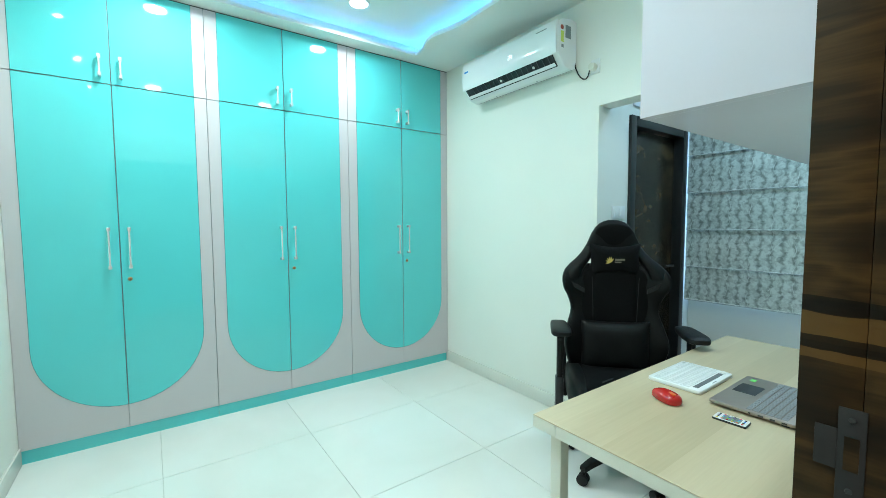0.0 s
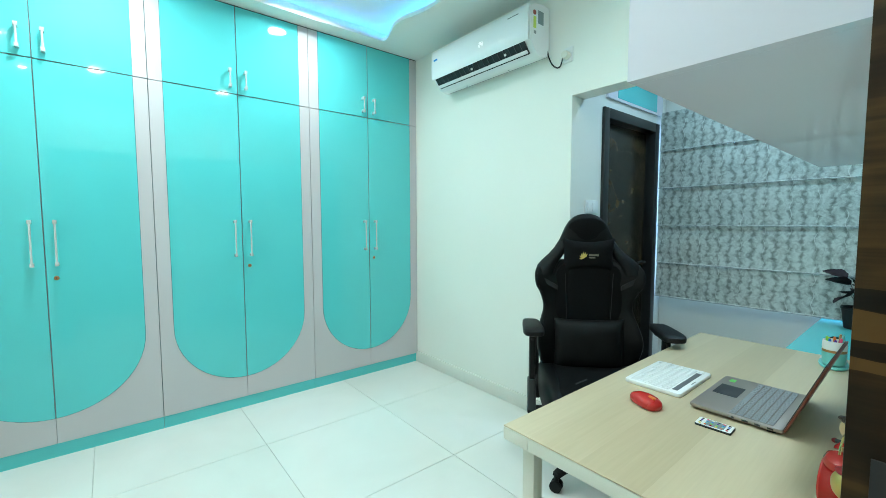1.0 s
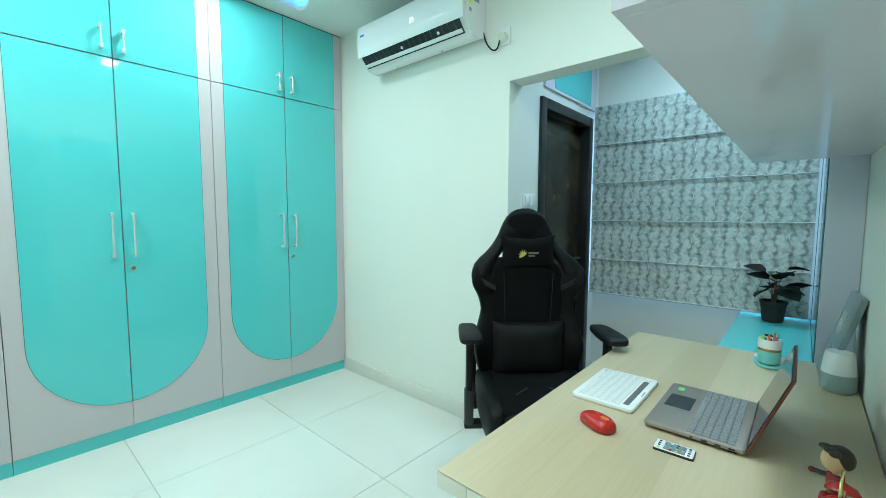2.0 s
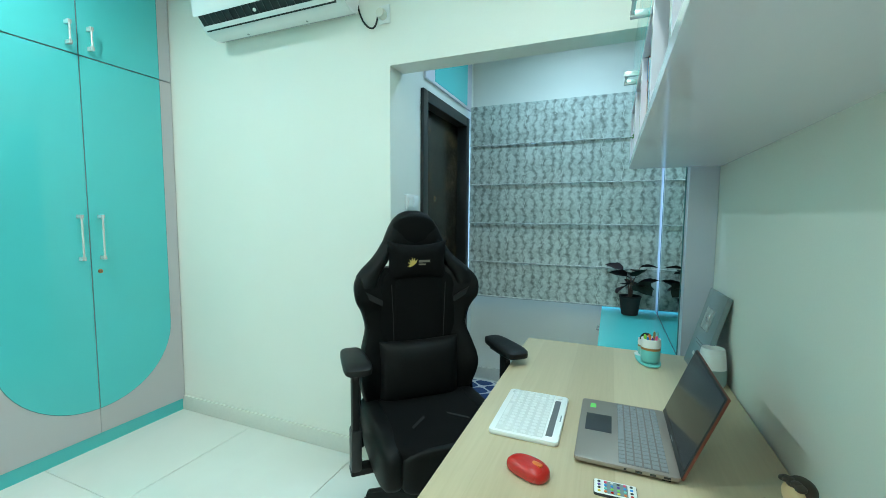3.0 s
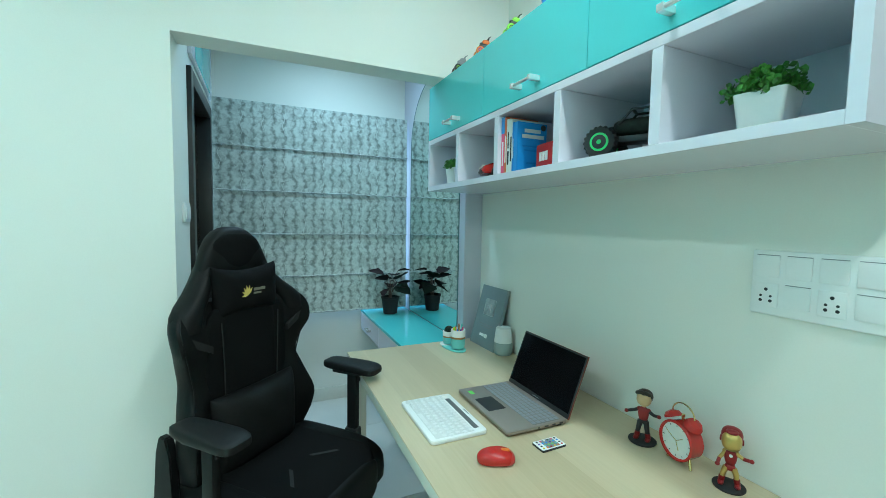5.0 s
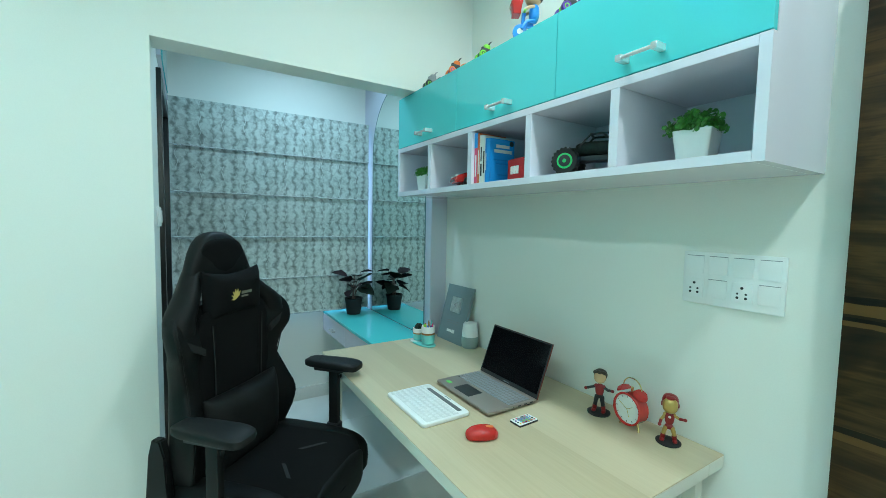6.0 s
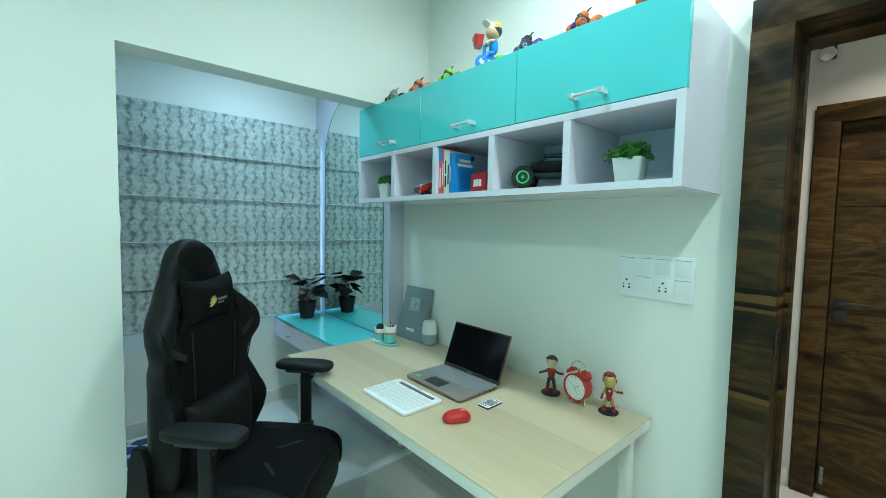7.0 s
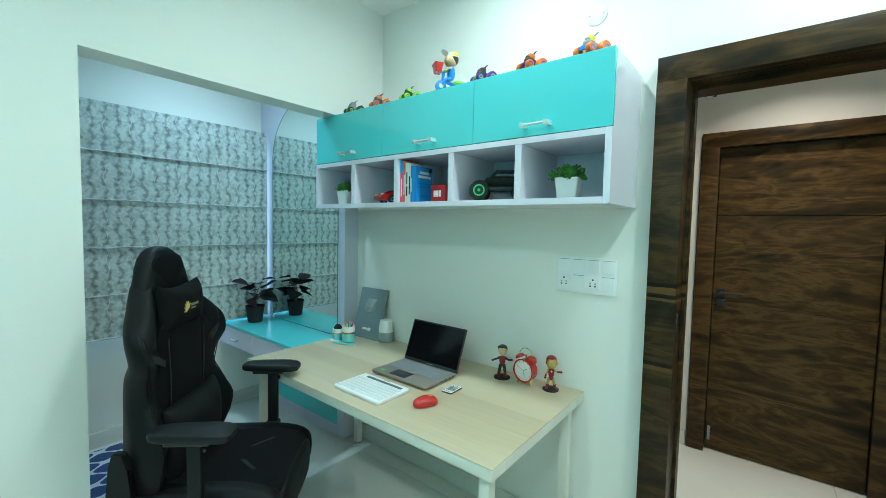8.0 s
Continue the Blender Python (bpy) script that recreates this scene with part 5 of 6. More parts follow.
part("cactus", blob((0, 0, 0.068), (0.024, 0.024, 0.028), (1, 1), (20, 12), lambda p: p * (1 + 0.08 * math.cos(10 * math.atan2(p.y, p.x)))), M["leaf_deep"], cact)

sp2 = thing("smart_speaker", pose(2.360, 0.294, DZ), "white and grey tapered smart speaker on the desk", "speaker")
part("base", lathe([(0.040, 0.0), (0.0455, 0.006), (0.048, 0.025), (0.0475, 0.05), (0.0462, 0.064)], seg=36), M["speaker_grey"], sp2, "grey cloth base")
part("shell", lathe([(0.0462, 0.0645), (0.044, 0.09), (0.040, 0.125), (0.0365, 0.138), (0.030, 0.134), (0.0, 0.128)], seg=36), M["white_plastic"], sp2, "white slanted shell")

plaque = thing("award_plaque", pose(2.512, 0.340, DZ, 15, 0, 2), "grey award plaque with a silver emblem leaning on the wall", "plaque")
part("board", box(-0.121, 0.121, -0.018, 0.0, 0.0, 0.331, 0.002), M["plaque"], plaque)
em = part("emblem", box(-0.047, 0.047, -0.001, 0.004, 0.172, 0.262, 0.006), M["brushed"], plaque, "polished silver emblem plate")
part("emblem_mark", slab([(-0.016, 0.195), (-0.016, 0.24), (0.02, 0.2175)], "y", 0.0035, 0.006), M["satin"], em)
for z, w in ((0.118, 0.13), (0.106, 0.10)):
    part("text_bar", box(-w / 2, w / 2, -0.0005, 0.0008, z, z + 0.004), M["satin"], plaque)
part("logo_mark", box(-0.034, -0.01, -0.0005, 0.0012, 0.052, 0.072, 0.003), M["paper"], plaque)
part("logo_bar", box(-0.004, 0.04, -0.0005, 0.0008, 0.055, 0.069), M["paper"], plaque)


def figurine(x, y, turn, look_kind, label):
    """One plain small doll with a large head on a round base."""
    bm = bmesh.new()
    armour = look_kind == "armour"
    add_lathe(bm, [(0.039, 0.0), (0.041, 0.003), (0.041, 0.006), (0.037, 0.008)], seg=32, index=0)
    hip = 0.058 if armour else 0.066
    for s in (-1, 1):
        foot = s * (0.020 if armour else 0.017)
        add_tube(bm, [(foot, 0, 0.007), (foot * 0.95, 0.001, 0.016), (foot * 0.85, 0.002, 0.030)], [0.0065, 0.0078, 0.0082], 12, 2)
        add_tube(bm, [(foot * 0.85, 0.002, 0.0302), (foot * 0.7, 0.002, 0.045), (s * 0.008, 0, hip)], [0.0066, 0.0075, 0.0088], 12, 1)
        add_blob(bm, (foot, 0.007, 0.012), (0.008, 0.014, 0.006), (0.9, 0.9), (14, 8), 2)
        low = armour and s > 0
        elbow = (s * 0.026, 0.004, 0.080) if low else (s * 0.030, 0.004, 0.094)
        wrist = (s * 0.030, 0.014, 0.066) if low else (s * 0.047, 0.014, 0.090 if s > 0 else 0.098)
        add_tube(bm, [(s * 0.012, 0, 0.102), elbow], [0.0058, 0.0046], 10, 1 if not armour else 3)
        add_tube(bm, [elbow, wrist], [0.0050, 0.0046], 10, 1 if not armour else 2)
        add_blob(bm, wrist, (0.0062, 0.0066, 0.0058), (1, 1), (12, 8), 2)
        add_blob(bm, (s * 0.0135, 0, 0.102), (0.0075, 0.0075, 0.007), (1, 1), (12, 8), 3 if armour else 2)
    add_blob(bm, (0, 0, hip + 0.001), (0.0135, 0.0095, 0.010), (0.8, 0.8), (16, 8), 2 if armour else 1)
    add_blob(bm, (0, 0.001, 0.088), (0.0155, 0.0105, 0.024), (0.75, 0.8), (18, 12), 2, lambda p: Vector((p.x * (1 + 6 * p.z), p.y * (1 + 4 * p.z), p.z)))
    add_tube(bm, [(0, 0, 0.106), (0, 0, 0.118)], 0.005, 8, 3)
    if armour:
        add_lathe(bm, [(0.0045, 0.0), (0.0045, 0.0012), (0.0030, 0.0018)], (0, 0.0135, 0.098), 14, 5, True, turned(-90, "X"))
        add_blob(bm, (0, 0.004, 0.138), (0.0245, 0.0245, 0.029), (0.8, 0.85), (24, 16), 3)
        add_blob(bm, (0, -0.007, 0.149), (0.0262, 0.0250, 0.025), (0.85, 0.85), (24, 16), 2)
        add_blob(bm, (0, 0.010, 0.166), (0.0150, 0.014, 0.006), (0.8, 0.8), (18, 10), 2)
        for s in (-1, 1):
            add_lathe(bm, [(0.008, 0.0), (0.008, 0.003), (0.005, 0.004)], (s * 0.0245, 0, 0.138), 14, 2, True, turned(s * 90, "Y"))
    else:
        add_blob(bm, (0, 0.003, 0.138), (0.0215, 0.0195, 0.0225), (0.9, 0.9), (24, 16), 3)
        add_blob(bm, (0, -0.006, 0.145), (0.0238, 0.0200, 0.0215), (0.9, 0.9), (24, 16), 4)
        for k in range(5):
            add_blob(bm, (-0.016 + 0.008 * k, 0.012, 0.158 + 0.002 * (k % 2)), (0.008, 0.010, 0.0055), (0.9, 0.9), (12, 8), 4, None, turned(-18 + 9 * k, "Y"))
    tones = [M["rubber"], M["doll_gold"], M["doll_red"], M["doll_gold"], M["doll_red"], M["paper"]] if armour else [M["rubber"], M["suit_black"], M["doll_red"], M["skin"], M["hair"]]
    ob = new("figurine", mesh_of("figurine", bm, tones))
    ob.matrix_world = pose(x, y, DZ, 0, 0, turn) @ Matrix.Scale(0.91 if armour else 0.99, 4)
    return tagged(ob, label, "figurine", "figurines on the desk")


figurine(1.480, 0.340, 25, "dark", "small big-headed doll in red and black on a base")
figurine(1.233, 0.320, 30, "armour", "small big-headed doll in red and gold on a base")

clock = thing("alarm_clock", pose(1.352, 0.340, DZ, 0, 0, -7) @ Matrix.Scale(0.9, 4), "red twin-bell alarm clock with a white dial on the desk", "clock")
ym = turned(-90, "X")
part("case", lathe([(0.050, -0.028), (0.058, -0.022), (0.060, 0.018), (0.062, 0.026), (0.060, 0.030), (0.055, 0.030), (0.054, 0.022)], (0, 0, 0.079), 40, ym), M["red"], clock)
dial = part("dial", lathe([(0.0545, 0.021), (0.0545, 0.0225)], (0, 0, 0.079), 36, ym), M["paper"], clock, "white clock dial")
for k in range(12):
    a = 2 * math.pi * k / 12
    part("hour_mark", tube([(0.044 * math.sin(a), 0.0232, 0.079 + 0.044 * math.cos(a)), (0.050 * math.sin(a), 0.0232, 0.079 + 0.050 * math.cos(a))], 0.0009, 6), M["dark_plastic"], dial)
for ang, ln in ((-58, 0.028), (62, 0.042), (200, 0.03)):
    a = radians(ang)
    part("clock_hand", tube([(0, 0.0245, 0.079), (ln * math.sin(a), 0.0245, 0.079 + ln * math.cos(a))], 0.0011, 6), M["brass"], dial)
for s in (-1, 1):
    tilt = turned(s * 28, "Y")
    part("bell", lathe([(0.027, 0.0), (0.0265, 0.006), (0.020, 0.016), (0.006, 0.021)], (s * 0.035, 0, 0.137), 24, tilt), M["red"], clock)
    part("foot", tube([(s * 0.03, 0.0, 0.030), (s * 0.043, 0.008, 0.003)], [0.005, 0.004], 10), M["brass"], clock)
part("back_foot", tube([(0, -0.015, 0.03), (0, -0.035, 0.003)], 0.004, 8), M["brass"], clock)
part("carry_handle", tube([(0.040 * math.cos(math.pi * i / 12), 0, 0.158 + 0.036 * math.sin(math.pi * i / 12)) for i in range(13)], 0.0022, 8), M["brass"], clock)
part("hammer", tube([(0, 0, 0.138), (0, 0, 0.160)], [0.003, 0.006], 8), M["brass"], clock)

# ---- switches and sockets ----
sb = thing("switch_board", pose(0, YS, 0), "wide white modular switch and socket plate on the wall", "switch")
part("plate", box(0.984, 1.256, 0.0005, 0.010, 1.202, 1.366, 0.004), M["white_plastic"], sb)
for row, z in enumerate((1.298, 1.226)):
    for c in range(4):
        x = 1.2485 - c * 0.0665
        if row == 1 and c in (0, 2):
            s = part("socket", box(x - 0.055, x - 0.002, 0.0095, 0.0118, z - 0.004, z + 0.056, 0.001), M["white_plastic"], sb)
            for dx, dz, r in ((0, 0.017, 0.0042), (-0.011, 0.0, 0.0032), (0.011, 0.0, 0.0032), (-0.011, -0.012, 0.004), (0.011, -0.012, 0.004)):
                part("pin_hole", lathe([(r, 0.0), (r, 0.0008)], (x - 0.0285 + dx, 0.0115, z + 0.024 + dz), 12, turned(-90, "X")), M["dark_plastic"], s)
        else:
            part("switch", box(x - 0.055, x - 0.002, 0.0095, 0.0122, z, z + 0.055, 0.001), M["white_plastic"], sb)
            # thin grey strip that paints the shadow line above the switch
            part("switch_gap", box(x - 0.054, x - 0.003, 0.0098, 0.0106, z + 0.0552, z + 0.0572), M["grey_plastic"], sb)
lo = thing("low_socket", pose(0, YS, 0), "small white socket plate low on the wall under the desk", "socket")
part("plate", box(1.10, 1.19, 0.0005, 0.009, 0.12, 0.235, 0.003), M["white_plastic"], lo)
for dx, dz in ((0, 0.012), (-0.012, -0.01), (0.012, -0.01)):
    part("pin_hole", lathe([(0.0035, 0.0), (0.0035, 0.0008)], (1.145 + dx, 0.0088, 0.18 + dz), 12, turned(-90, "X")), M["dark_plastic"], lo)
sw = thing("light_switch", pose(0, YNICHE, 0), "white two-gang light switch in the alcove", "switch")
part("plate", box(2.652, 2.805, -0.010, -0.0005, 1.402, 1.488, 0.004), M["white_plastic"], sw)
for a in (2.672, 2.735):
    part("rocker", box(a, a + 0.05, -0.0145, -0.0095, 1.417, 1.473, 0.002), M["white_plastic"], sw)
cover = thing("junction_cover", pose(1.12, YS, 2.43), "round white junction box cover on the wall", "cover")
part("disc", lathe([(0.046, 0.0005), (0.046, 0.004), (0.043, 0.006)], (0, 0, 0), 32, turned(-90, "X")), M["white_plastic"], cover)
for s in (-1, 1):
    part("screw", lathe([(0.003, 0.006), (0.003, 0.0068)], (s * 0.03, 0, 0), 10, turned(-90, "X")), M["grey_plastic"], cover)


# ---- plants ----
def leaf_mesh(length, width, droop):
    bm = bmesh.new()
    rows = []
    for i in range(9):
        f = i / 8
        w = width * math.sin(math.pi * (f ** 0.8)) ** 0.8 * (1 + 0.10 * math.sin(17 * f)) + 0.0006
        z = -droop * f * f
        rows.append([(f * length, -w, z + 0.2 * w), (f * length, -w * 0.5, z - 0.02 * w), (f * length, 0, z - 0.12 * w), (f * length, w * 0.5, z - 0.02 * w), (f * length, w, z + 0.2 * w)])
    return add_rings(bm, rows, caps=False, closed=False)


dp = thing("potted_plant", pose(3.60, 0.525, 0.714), "dark-leaved plant in a black pot on the dressing table", "plant")
part("pot", lathe([(0.048, 0.0), (0.052, 0.003), (0.066, 0.115), (0.070, 0.117), (0.070, 0.128), (0.063, 0.128), (0.061, 0.11)], seg=36), M["rubber"], dp, "black plastic pot")
part("soil", lathe([(0.060, 0.108), (0.02, 0.114)], seg=24), M["soil"], dp)
random.seed(11)
for k in range(14):
    a = k * 2.4 + random.uniform(-0.25, 0.25)
    d = Vector((math.cos(a), math.sin(a), 0))
    room = min(0.085 / max(d.x, 1e-3), 0.165 / max(-d.y, 1e-3), 0.21)
    length = min(random.uniform(0.105, 0.145), 0.75 * room + 0.03)
    reach = max(0.012, min(random.uniform(0.03, 0.07), room - 0.8 * length))
    top = random.uniform(0.19, 0.30)
    if k == 3:
        a = radians(-95)
        d = Vector((math.cos(a), math.sin(a), 0))
        reach, top, length = 0.055, 0.325, 0.10
    end = d * reach + Vector((0, 0, top))
    part("stem", tube([(0.01 * d.x, 0.01 * d.y, 0.11), tuple(d * reach * 0.3 + Vector((0, 0, 0.11 + (top - 0.11) * 0.55))), tuple(end)], [0.0028, 0.0022, 0.0016], 6), M["stem"], dp)
    lf = part("leaf", leaf_mesh(length, length * random.uniform(0.38, 0.48), random.uniform(0.015, 0.05)), M["leaf_dark"] if k % 4 else M["leaf_deep"], dp, "dark maroon leaf" if k % 4 else "deep green leaf", smooth=60)
    lf.matrix_local = Matrix.Translation(end) @ Matrix.Rotation(a + random.uniform(-0.2, 0.2), 4, "Z") @ Matrix.Rotation(random.uniform(-0.65, 0.1), 4, "Y") @ Matrix.Rotation(random.uniform(-0.5, 0.5), 4, "X")


def leafy_pot(x, y, z, half, height, spread, seed, label):
    t = thing("potted_greenery", pose(x, y, z, 0, 0, 8), label, "plant", "green plants in the cabinet")
    bm = bmesh.new()
    lo, hi = half * 0.78, half
    def sq(h, zz):
        r = 0.18 * h
        pts = []
        for cx, cy, a0 in ((h - r, h - r, 0), (-h + r, h - r, 90), (-h + r, -h + r, 180), (h - r, -h + r, 270)):
            pts += [(cx + r * math.cos(radians(a0 + 30 * i)), cy + r * math.sin(radians(a0 + 30 * i)), zz) for i in range(4)]
        return pts
    add_rings(bm, [sq(lo, 0.0), sq(hi, height), sq(hi * 0.92, height), sq(hi * 0.88, height * 0.85)])
    part("pot", bm, M["white_ceramic"], t, "square white pot")
    rnd = random.Random(seed)
    bm = bmesh.new()
    for k in range(420):
        a, e = rnd.uniform(0, 2 * math.pi), rnd.uniform(-0.25, 1.45)
        rr = spread * rnd.uniform(0.55, 1.05) * (1 + 0.14 * math.sin(5 * a))
        c = Vector((rr * math.cos(a) * math.cos(e), rr * math.sin(a) * math.cos(e), height + 0.004 + 0.62 * rr * max(0, math.sin(e)) - 0.006 * (e < 0)))
        r = spread * rnd.uniform(0.07, 0.13)
        n = Vector((rnd.uniform(-1, 1), rnd.uniform(-1, 1), rnd.uniform(0.0, 1.3))).normalized()
        u = n.orthogonal().normalized()
        v = n.cross(u)
        ring = [bm.verts.new(c + r * (math.cos(2 * math.pi * i / 6) * u + math.sin(2 * math.pi * i / 6) * v) + n * (0.25 * r * (i % 2))) for i in range(6)]
        mid = bm.verts.new(c - n * 0.3 * r)
        for i in range(6):
            bm.faces.new((ring[i], ring[(i + 1) % 6], mid))
    for k in range(14):
        a = 2 * math.pi * k / 14
        add_tube(bm, [(0, 0, height * 0.85), (spread * 0.7 * math.cos(a), spread * 0.7 * math.sin(a), height + 0.25 * spread)], 0.001, 4)
    part("foliage", bm, M["leaf_green"], t, "dense small green leaves", smooth=0)


SH = 1.6102
leafy_pot(1.122, 0.475, SH, 0.047, 0.085, 0.068, 1, "bushy green artificial plant in a large square white pot")
leafy_pot(2.478, 0.525, SH, 0.040, 0.082, 0.062, 2, "small bushy artificial plant in a square white pot")


# ---- in and on the cabinet ----
def book(x0, x1, h, depth, tone, label, bars=(), y=0.578):
    t = thing("book", pose((x0 + x1) / 2, y, SH), label, "book", "books in the cabinet")
    w = (x1 - x0) / 2
    part("cover", boxes((-w, -w + 0.0015, -depth, 0, 0, h), (w - 0.0015, w, -depth, 0, 0, h), (-w, w, -0.0015, 0.0008, 0, h)), tone, t)
    part("pages", box(-w + 0.0016, w - 0.0016, -depth + 0.004, -0.002, 0.003, h - 0.003), M["paper"], t)
    for z0, z1, bw in bars:
        part("text_bar", box(-w * bw, w * bw, 0.0006, 0.0014, z0, z1), M["paper"] if tone is not M["paper"] else M["dark_plastic"], t)
    return t


b1 = book(1.950, 1.970, 0.212, 0.135, M["pink"], "pink paperback with a blue head standing on the shelf", ((0.03, 0.12, 0.4),))
part("spine_patch", box(-0.0102, 0.0102, -0.002, 0.0015, 0.15, 0.2118), M["sky_blue"], b1)
b2 = book(1.934, 1.949, 0.208, 0.14, M["book_orange"], "orange paperback standing on the shelf", ((0.04, 0.14, 0.4),))
book(1.913, 1.933, 0.198, 0.135, M["paper"], "white paperback with green lettering standing on the shelf", ((0.03, 0.08, 0.5), (0.09, 0.15, 0.35)))
book(1.897, 1.912, 0.192, 0.13, M["paper"], "white paperback with dark lettering standing on the shelf", ((0.04, 0.13, 0.5),))
book(1.886, 1.896, 0.180, 0.13, M["blue"], "thin dark blue paperback standing on the shelf", ((0.05, 0.12, 0.4),))
b6 = book(1.864, 1.885, 0.178, 0.128, M["sky_blue"], "bright blue paperback, its cover showing, on the shelf")
for z0, z1, ya, yb in ((0.142, 0.155, -0.10, -0.03), (0.122, 0.135, -0.115, -0.02), (0.09, 0.096, -0.11, -0.02), (0.075, 0.081, -0.10, -0.03), (0.03, 0.036, -0.09, -0.04)):
    part("text_bar", box(-0.0115, -0.0104, ya, yb, z0, z1), M["paper"] if z0 > 0.1 else M["blue"], b6)
part("cover_spot", lathe([(0.011, 0), (0.011, 0.001)], (-0.0106, -0.112, 0.164), 18, turned(-90, "Y")), M["dark_plastic"], b6)

spk = thing("bluetooth_speaker", pose(1.735, 0.525, SH, 0, 0, -6), "small red cloth-covered box speaker on the shelf", "speaker")
part("body", box(-0.051, 0.051, -0.032, 0.032, 0.0, 0.083, 0.009, 3), M["speaker_red"], spk)
for x0, x1 in ((0.012, 0.026), (-0.006, 0.008), (-0.024, -0.010)):
    part("logo_bar", box(x0, x1, 0.0315, 0.0328, 0.024, 0.054, 0.002), M["paper"], spk)


def toy_wheels(t, pts, r, w, tyre, hub, axis="Y"):
    turn = turned(90, "X") if axis == "Y" else turned(90, "Y")
    for p in pts:
        wh = part("wheel", lathe([(r * 0.55, -w), (r * 0.92, -w), (r, -w * 0.6), (r, w * 0.6), (r * 0.92, w), (r * 0.55, w)], p, 20, turn), tyre, t)
        part("rim", lathe([(r * 0.54, -w * 0.9), (r * 0.5, -w * 1.08), (r * 0.2, -w * 0.95), (r * 0.2, w * 0.95), (r * 0.5, w * 1.08), (r * 0.54, w * 0.9)], p, 16, turn), hub, wh)


rc = thing("red_toy_car", pose(2.100, 0.428, SH, 0, 0, 70) @ Matrix.Scale(1.55, 4), "red model sports car on the cabinet shelf", "toy car")
hull = [(-0.095, 0.012), (-0.097, 0.034), (-0.085, 0.042), (-0.055, 0.045), (-0.030, 0.060), (0.008, 0.060), (0.042, 0.043), (0.082, 0.035), (0.097, 0.026), (0.095, 0.011)]


def car_body():
    bm = slab(hull, "y", -0.041, 0.041, 0.004)
    for v in bm.verts:
        if v.co.z > 0.044:
            v.co.y *= 0.80
        v.co.y *= 1 - 0.10 * max(0.0, v.co.x / 0.097) ** 2
    return bm


part("body", car_body(), M["red"], rc)
part("windscreen", slab([(0.0105, 0.0600), (0.0400, 0.0450), (0.0412, 0.0465), (0.0117, 0.0615)], "y", -0.028, 0.028), M["screen"], rc, "dark windscreen")
for side in (-1, 1):
    y0, y1 = sorted((side * 0.0335, side * 0.0372))
    part("side_window", slab([(-0.044, 0.0475), (-0.027, 0.0575), (0.006, 0.0575), (0.030, 0.0465)], "y", y0, y1), M["screen"], rc, "dark side window")
    part("headlight", blob((0.089, side * 0.026, 0.031), (0.006, 0.008, 0.003), (0.7, 0.7), (14, 8)), M["paper"], rc)
part("grille", box(0.0945, 0.0975, -0.022, 0.022, 0.014, 0.022, 0.001), M["dark_plastic"], rc)
toy_wheels(rc, [(sx, sy, 0.0145) for sx in (-0.058, 0.058) for sy in (-0.037, 0.037)], 0.0145, 0.006, M["rubber"], M["satin"])

tr = thing("toy_rock_crawler", pose(1.468, 0.424, SH, 0, 0, 30) @ Matrix.Scale(1.12, 4), "camouflage toy off-road truck with green wheel rings on the shelf", "toy car")
part("chassis", box(-0.11, 0.10, -0.028, 0.028, 0.045, 0.062, 0.004), M["dark_plastic"], tr)
part("body", blob((-0.02, 0, 0.083), (0.085, 0.037, 0.022), (0.4, 0.5), (28, 10)), M["camo"], tr)
part("bonnet", blob((0.07, 0, 0.077), (0.042, 0.030, 0.012), (0.4, 0.5), (20, 8)), M["camo"], tr)
cage = bmesh.new()
for s in (-1, 1):
    add_tube(cage, [(0.05, s * 0.034, 0.088), (0.018, s * 0.03, 0.125), (-0.06, s * 0.03, 0.125), (-0.10, s * 0.034, 0.09)], 0.0035, 8)
for x in (0.018, -0.02, -0.06):
    add_tube(cage, [(x, -0.03, 0.125), (x, 0.03, 0.125)], 0.0035, 8)
part("roll_cage", cage, M["dark_plastic"], tr)
for sx in (-0.085, 0.085):
    part("suspension", tube([(sx, -0.04, 0.042), (sx * 0.75, -0.025, 0.075)], 0.005, 8), M["neon"], tr)
for sx in (-0.085, 0.085):
    for sy in (-0.052, 0.052):
        wh = bmesh.new()
        turn = turned(90, "X")
        add_lathe(wh, [(0.024, -0.019), (0.038, -0.018), (0.0425, -0.012), (0.0425, 0.012), (0.038, 0.018), (0.024, 0.019)], (sx, sy, 0.0435), 40, 0, True, turn)
        for v in wh.verts:
            d = Vector((v.co.x - sx, 0, v.co.z - 0.0435))
            if d.length > 0.036 and round(math.atan2(d.z, d.x) / (2 * math.pi / 40)) % 2:
                v.co -= d * 0.09
        w = part("wheel", wh, M["rubber"], tr)
        part("rim_ring", lathe([(0.0195, -0.0205), (0.0232, -0.0195), (0.0232, 0.0195), (0.0195, 0.0205)], (sx, sy, 0.0435), 24, turn), M["neon"], w, "bright green wheel ring")
        part("hub", lathe([(0.0192, -0.0202), (0.006, -0.023), (0.006, 0.023), (0.0192, 0.0202)], (sx, sy, 0.0435), 18, turn), M["dark_plastic"], w)

TOP = CZ1 + 0.0002


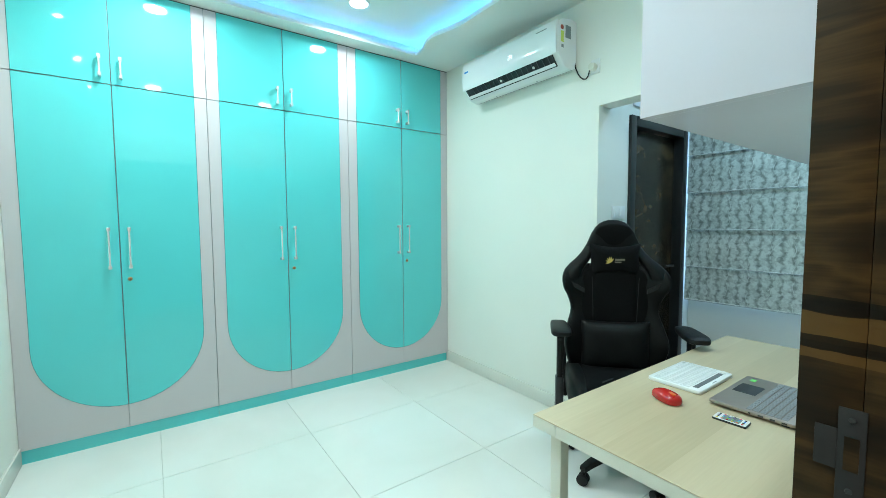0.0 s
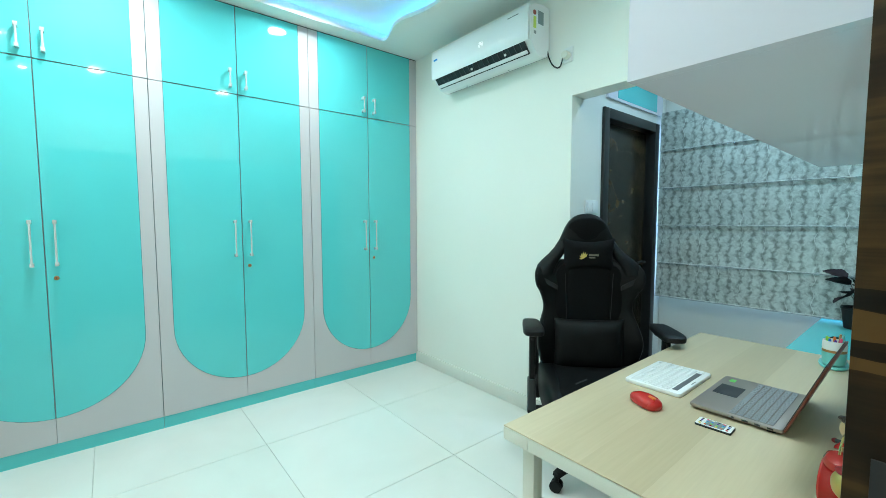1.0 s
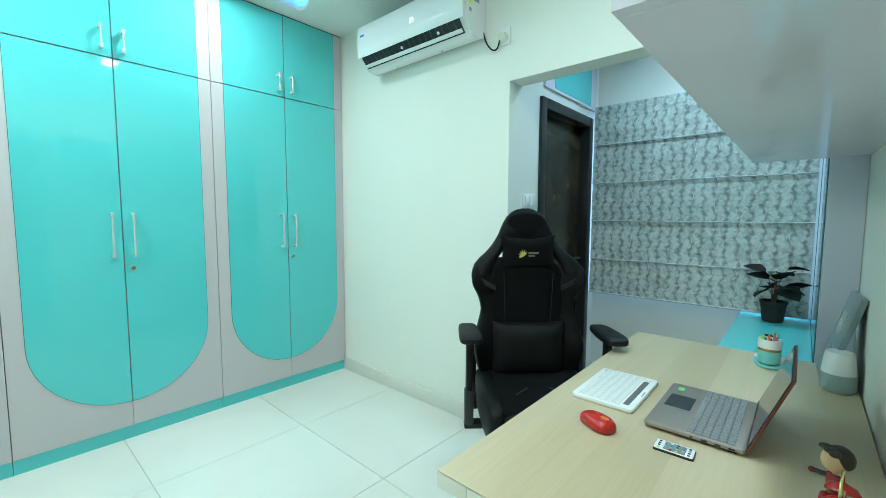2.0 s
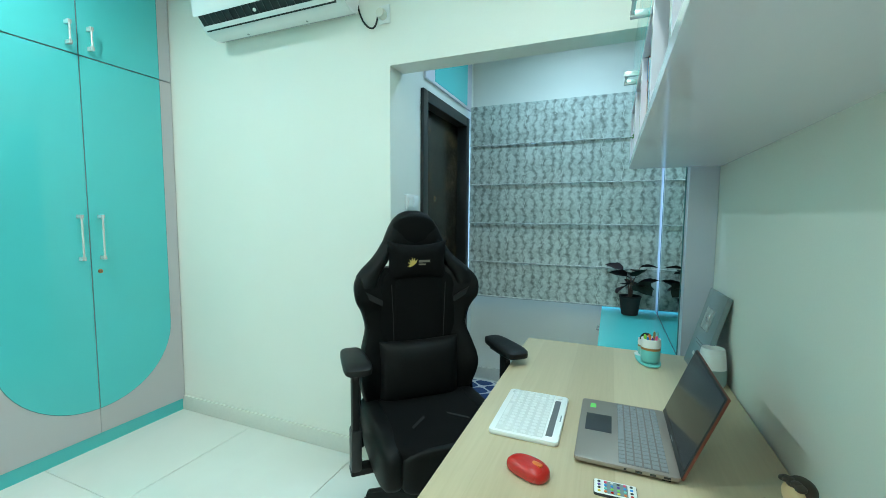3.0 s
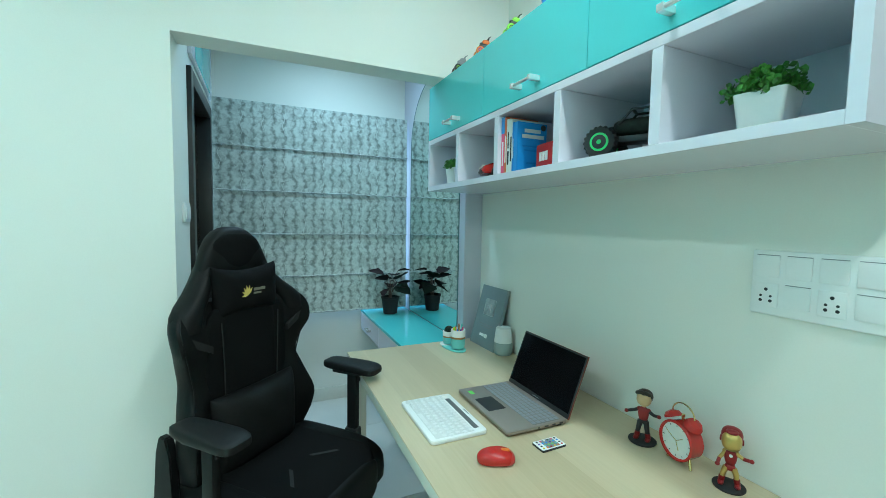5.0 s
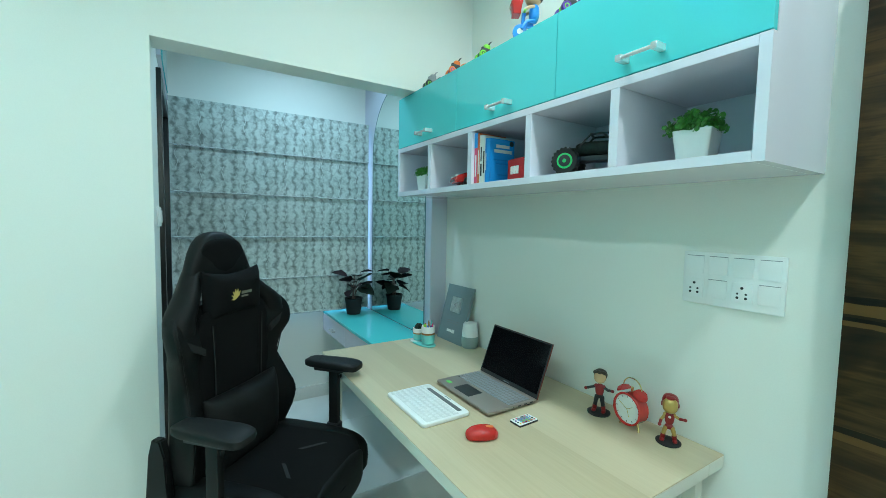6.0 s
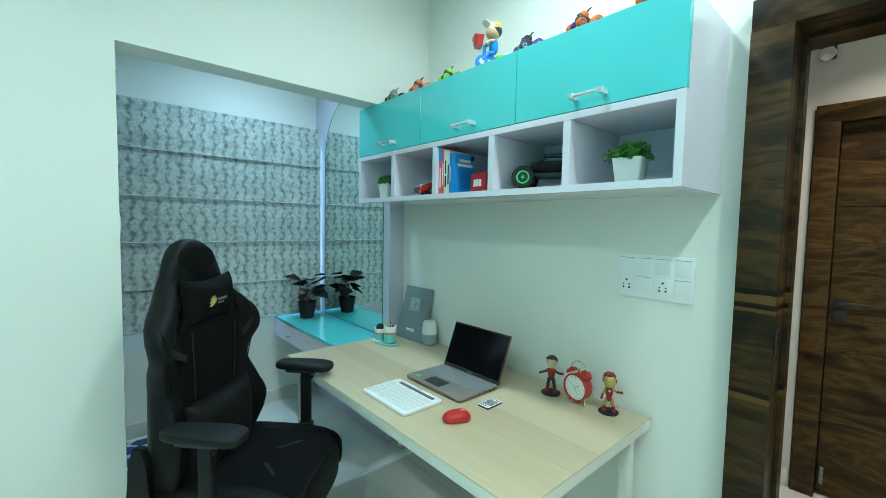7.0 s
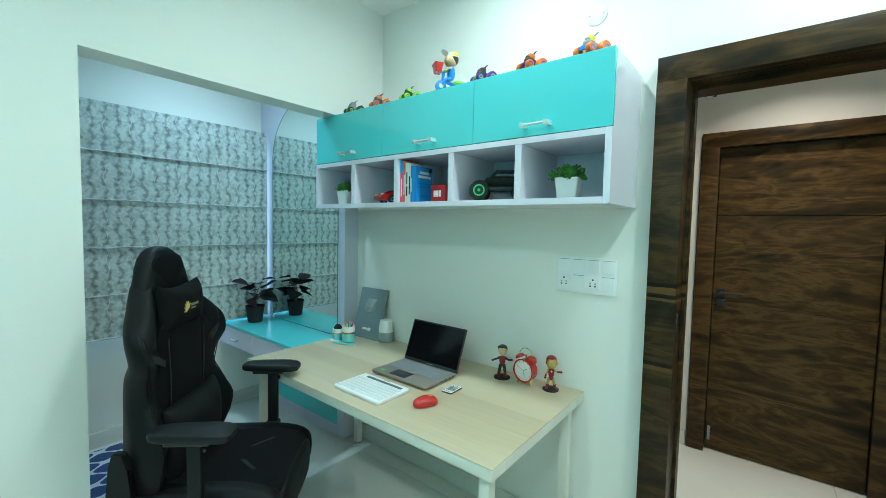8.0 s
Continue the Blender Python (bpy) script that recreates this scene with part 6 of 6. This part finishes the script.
def toy_quad(x, turn, size, body, tyre, hub, top, label):
    """A stubby big-wheeled toy, with a crest on top."""
    t = thing("toy_monster_car", pose(x, 0.535, TOP, 0, 0, turn), label, "toy car", "toys on the cabinet")
    k = size / 0.12
    toy_wheels(t, [(0.05 * k, sy * k, 0.024 * k) for sy in (-0.036, 0.036)], 0.024 * k, 0.013 * k, tyre, hub)
    toy_wheels(t, [(-0.036 * k, sy * k, 0.036 * k) for sy in (-0.042, 0.042)], 0.036 * k, 0.017 * k, tyre, hub)
    part("body", blob((0, 0, 0.050 * k), (0.052 * k, 0.026 * k, 0.022 * k), (0.7, 0.7), (22, 12), lambda p: Vector((p.x, p.y, p.z + 0.006 * k * math.sin(40 * p.x / k)))), body, t)
    part("bumper", box(0.048 * k, 0.062 * k, -0.022 * k, 0.022 * k, 0.025 * k, 0.045 * k, 0.004 * k), hub, t)
    part("head", blob((0.008 * k, 0, 0.082 * k), (0.024 * k, 0.019 * k, 0.020 * k), (0.8, 0.8), (18, 12)), top, t)
    part("snout", blob((0.032 * k, 0, 0.076 * k), (0.014 * k, 0.012 * k, 0.010 * k), (0.8, 0.8), (14, 8)), body, t)
    for s in (-1, 1):
        part("horn", tube([(0.0, s * 0.012 * k, 0.096 * k), (-0.008 * k, s * 0.02 * k, 0.108 * k), (-0.02 * k, s * 0.021 * k, 0.116 * k)], [0.005 * k, 0.004 * k, 0.0012], 8), body, t)
    part("spoiler", slab([(-0.05 * k, 0.066 * k), (-0.066 * k, 0.088 * k), (-0.060 * k, 0.09 * k), (-0.040 * k, 0.07 * k)], "y", -0.02 * k, 0.02 * k), top, t)


toy_quad(2.395, 78, 0.084, M["grey_plastic"], M["dark_plastic"], M["lime"], M["grey_plastic"], "grey and black toy monster car with green hubs on the cabinet")
toy_quad(2.178, 74, 0.084, M["dark_plastic"], M["orange"], M["purple"], M["orange"], "orange and black toy monster car on the cabinet")
toy_quad(1.953, 76, 0.078, M["dark_plastic"], M["lime"], M["dark_plastic"], M["lime"], "lime green and black toy monster car on the cabinet")
toy_quad(1.505, 66, 0.082, M["dark_plastic"], M["purple"], M["lime"], M["dark_plastic"], "purple and black toy monster car on the cabinet")
toy_quad(1.272, 70, 0.086, M["dark_plastic"], M["orange"], M["purple"], M["orange"], "orange and black toy monster car with purple hubs on the cabinet")
toy_quad(1.03, 70, 0.094, M["grey_plastic"], M["orange"], M["blue"], M["yellow"], "large grey, yellow and orange toy monster car on the cabinet")


def toy_rider():
    """One plain doll on a small tricycle with a red basket."""
    bm = bmesh.new()
    tn = turned(90, "X")
    for p, r in (((0.055, 0, 0.028), 0.028), ((-0.045, -0.03, 0.022), 0.022), ((-0.045, 0.03, 0.022), 0.022)):
        add_lathe(bm, [(r * 0.4, -0.009), (r, -0.007), (r, 0.007), (r * 0.4, 0.009)], p, 20, 0, True, tn)
        add_lathe(bm, [(r * 0.45, -0.0098), (r * 0.3, -0.011), (r * 0.3, 0.011), (r * 0.45, 0.0098)], p, 14, 2, True, tn)
    add_tube(bm, [(-0.05, 0, 0.03), (0.0, 0, 0.045), (0.045, 0, 0.055), (0.04, 0, 0.10)], 0.009, 10, 0)
    add_tube(bm, [(0.04, -0.03, 0.102), (0.04, 0.03, 0.102)], 0.005, 8, 1)
    add_blob(bm, (-0.045, 0, 0.050), (0.034, 0.032, 0.010), (0.6, 0.6), (18, 8), 1)
    bask = [(0.72, 0.090), (0.80, 0.102), (0.90, 0.120), (1.05, 0.132), (1.05, 0.135), (0.92, 0.135), (0.70, 0.100)]
    add_rings(bm, [[(0.072 + x, y, z) for x, y in round_rect(0.022 * k, 0.031 * k, 0.006)] for k, z in bask], 3)
    add_blob(bm, (0.0, 0, 0.098), (0.020, 0.023, 0.036), (0.8, 0.8), (16, 12), 0)
    for s in (-1, 1):
        add_tube(bm, [(0.004, s * 0.02, 0.118), (0.024, s * 0.028, 0.112), (0.040, s * 0.025, 0.104)], 0.006, 8, 4)
        add_tube(bm, [(0.0, s * 0.012, 0.066), (0.03, s * 0.018, 0.062), (0.05, s * 0.016, 0.034)], 0.008, 8, 0)
    add_blob(bm, (0.004, 0, 0.160), (0.033, 0.032, 0.030), (0.9, 0.9), (20, 14), 4)
    add_blob(bm, (-0.006, 0, 0.166), (0.031, 0.0325, 0.028), (0.9, 0.9), (20, 14), 7)
    add_blob(bm, (-0.004, 0, 0.181), (0.034, 0.034, 0.022), (0.9, 0.9), (20, 12), 6)
    add_blob(bm, (-0.006, 0, 0.184), (0.0315, 0.0352, 0.0185), (0.9, 0.9), (20, 12), 5)
    add_blob(bm, (0.034, 0, 0.196), (0.024, 0.028, 0.004), (0.9, 0.6), (18, 6), 6, None, turned(-35, "Y"))
    add_blob(bm, (-0.062, 0, 0.060), (0.022, 0.026, 0.010), (0.7, 0.7), (16, 8), 6)
    ob = new("toy_tricycle_rider", mesh_of("toy_tricycle_rider", bm, [M["blue"], M["lime"], M["paper"], M["red"], M["skin"], M["yellow"], M["paper"], M["hair"]]))
    ob.matrix_world = pose(1.70, 0.52, TOP, 0, 0, 58) @ Matrix.Scale(0.93, 4)
    tagged(ob, "plastic toy doll with a cap riding a blue tricycle", "toy", "toys on the cabinet")


toy_rider()

# ---- floor tiles ----
PITCH, TX, TY = 0.805, 0.108, 2.765
tile_mesh = mesh_of("tile", box(0.0015, PITCH - 0.0015, 0.0015, PITCH - 0.0015, -0.02, 0.0, 0.0012, 1), M["tile"], 0)
for i in range(-3, 5):
    for j in range(-5, 2):
        x, y = TX + i * PITCH, TY + j * PITCH
        if i < -1 and j > -4:
            continue
        t = new("tile", tile_mesh)
        t.parent = floor
        t.location = (x, y, 0)
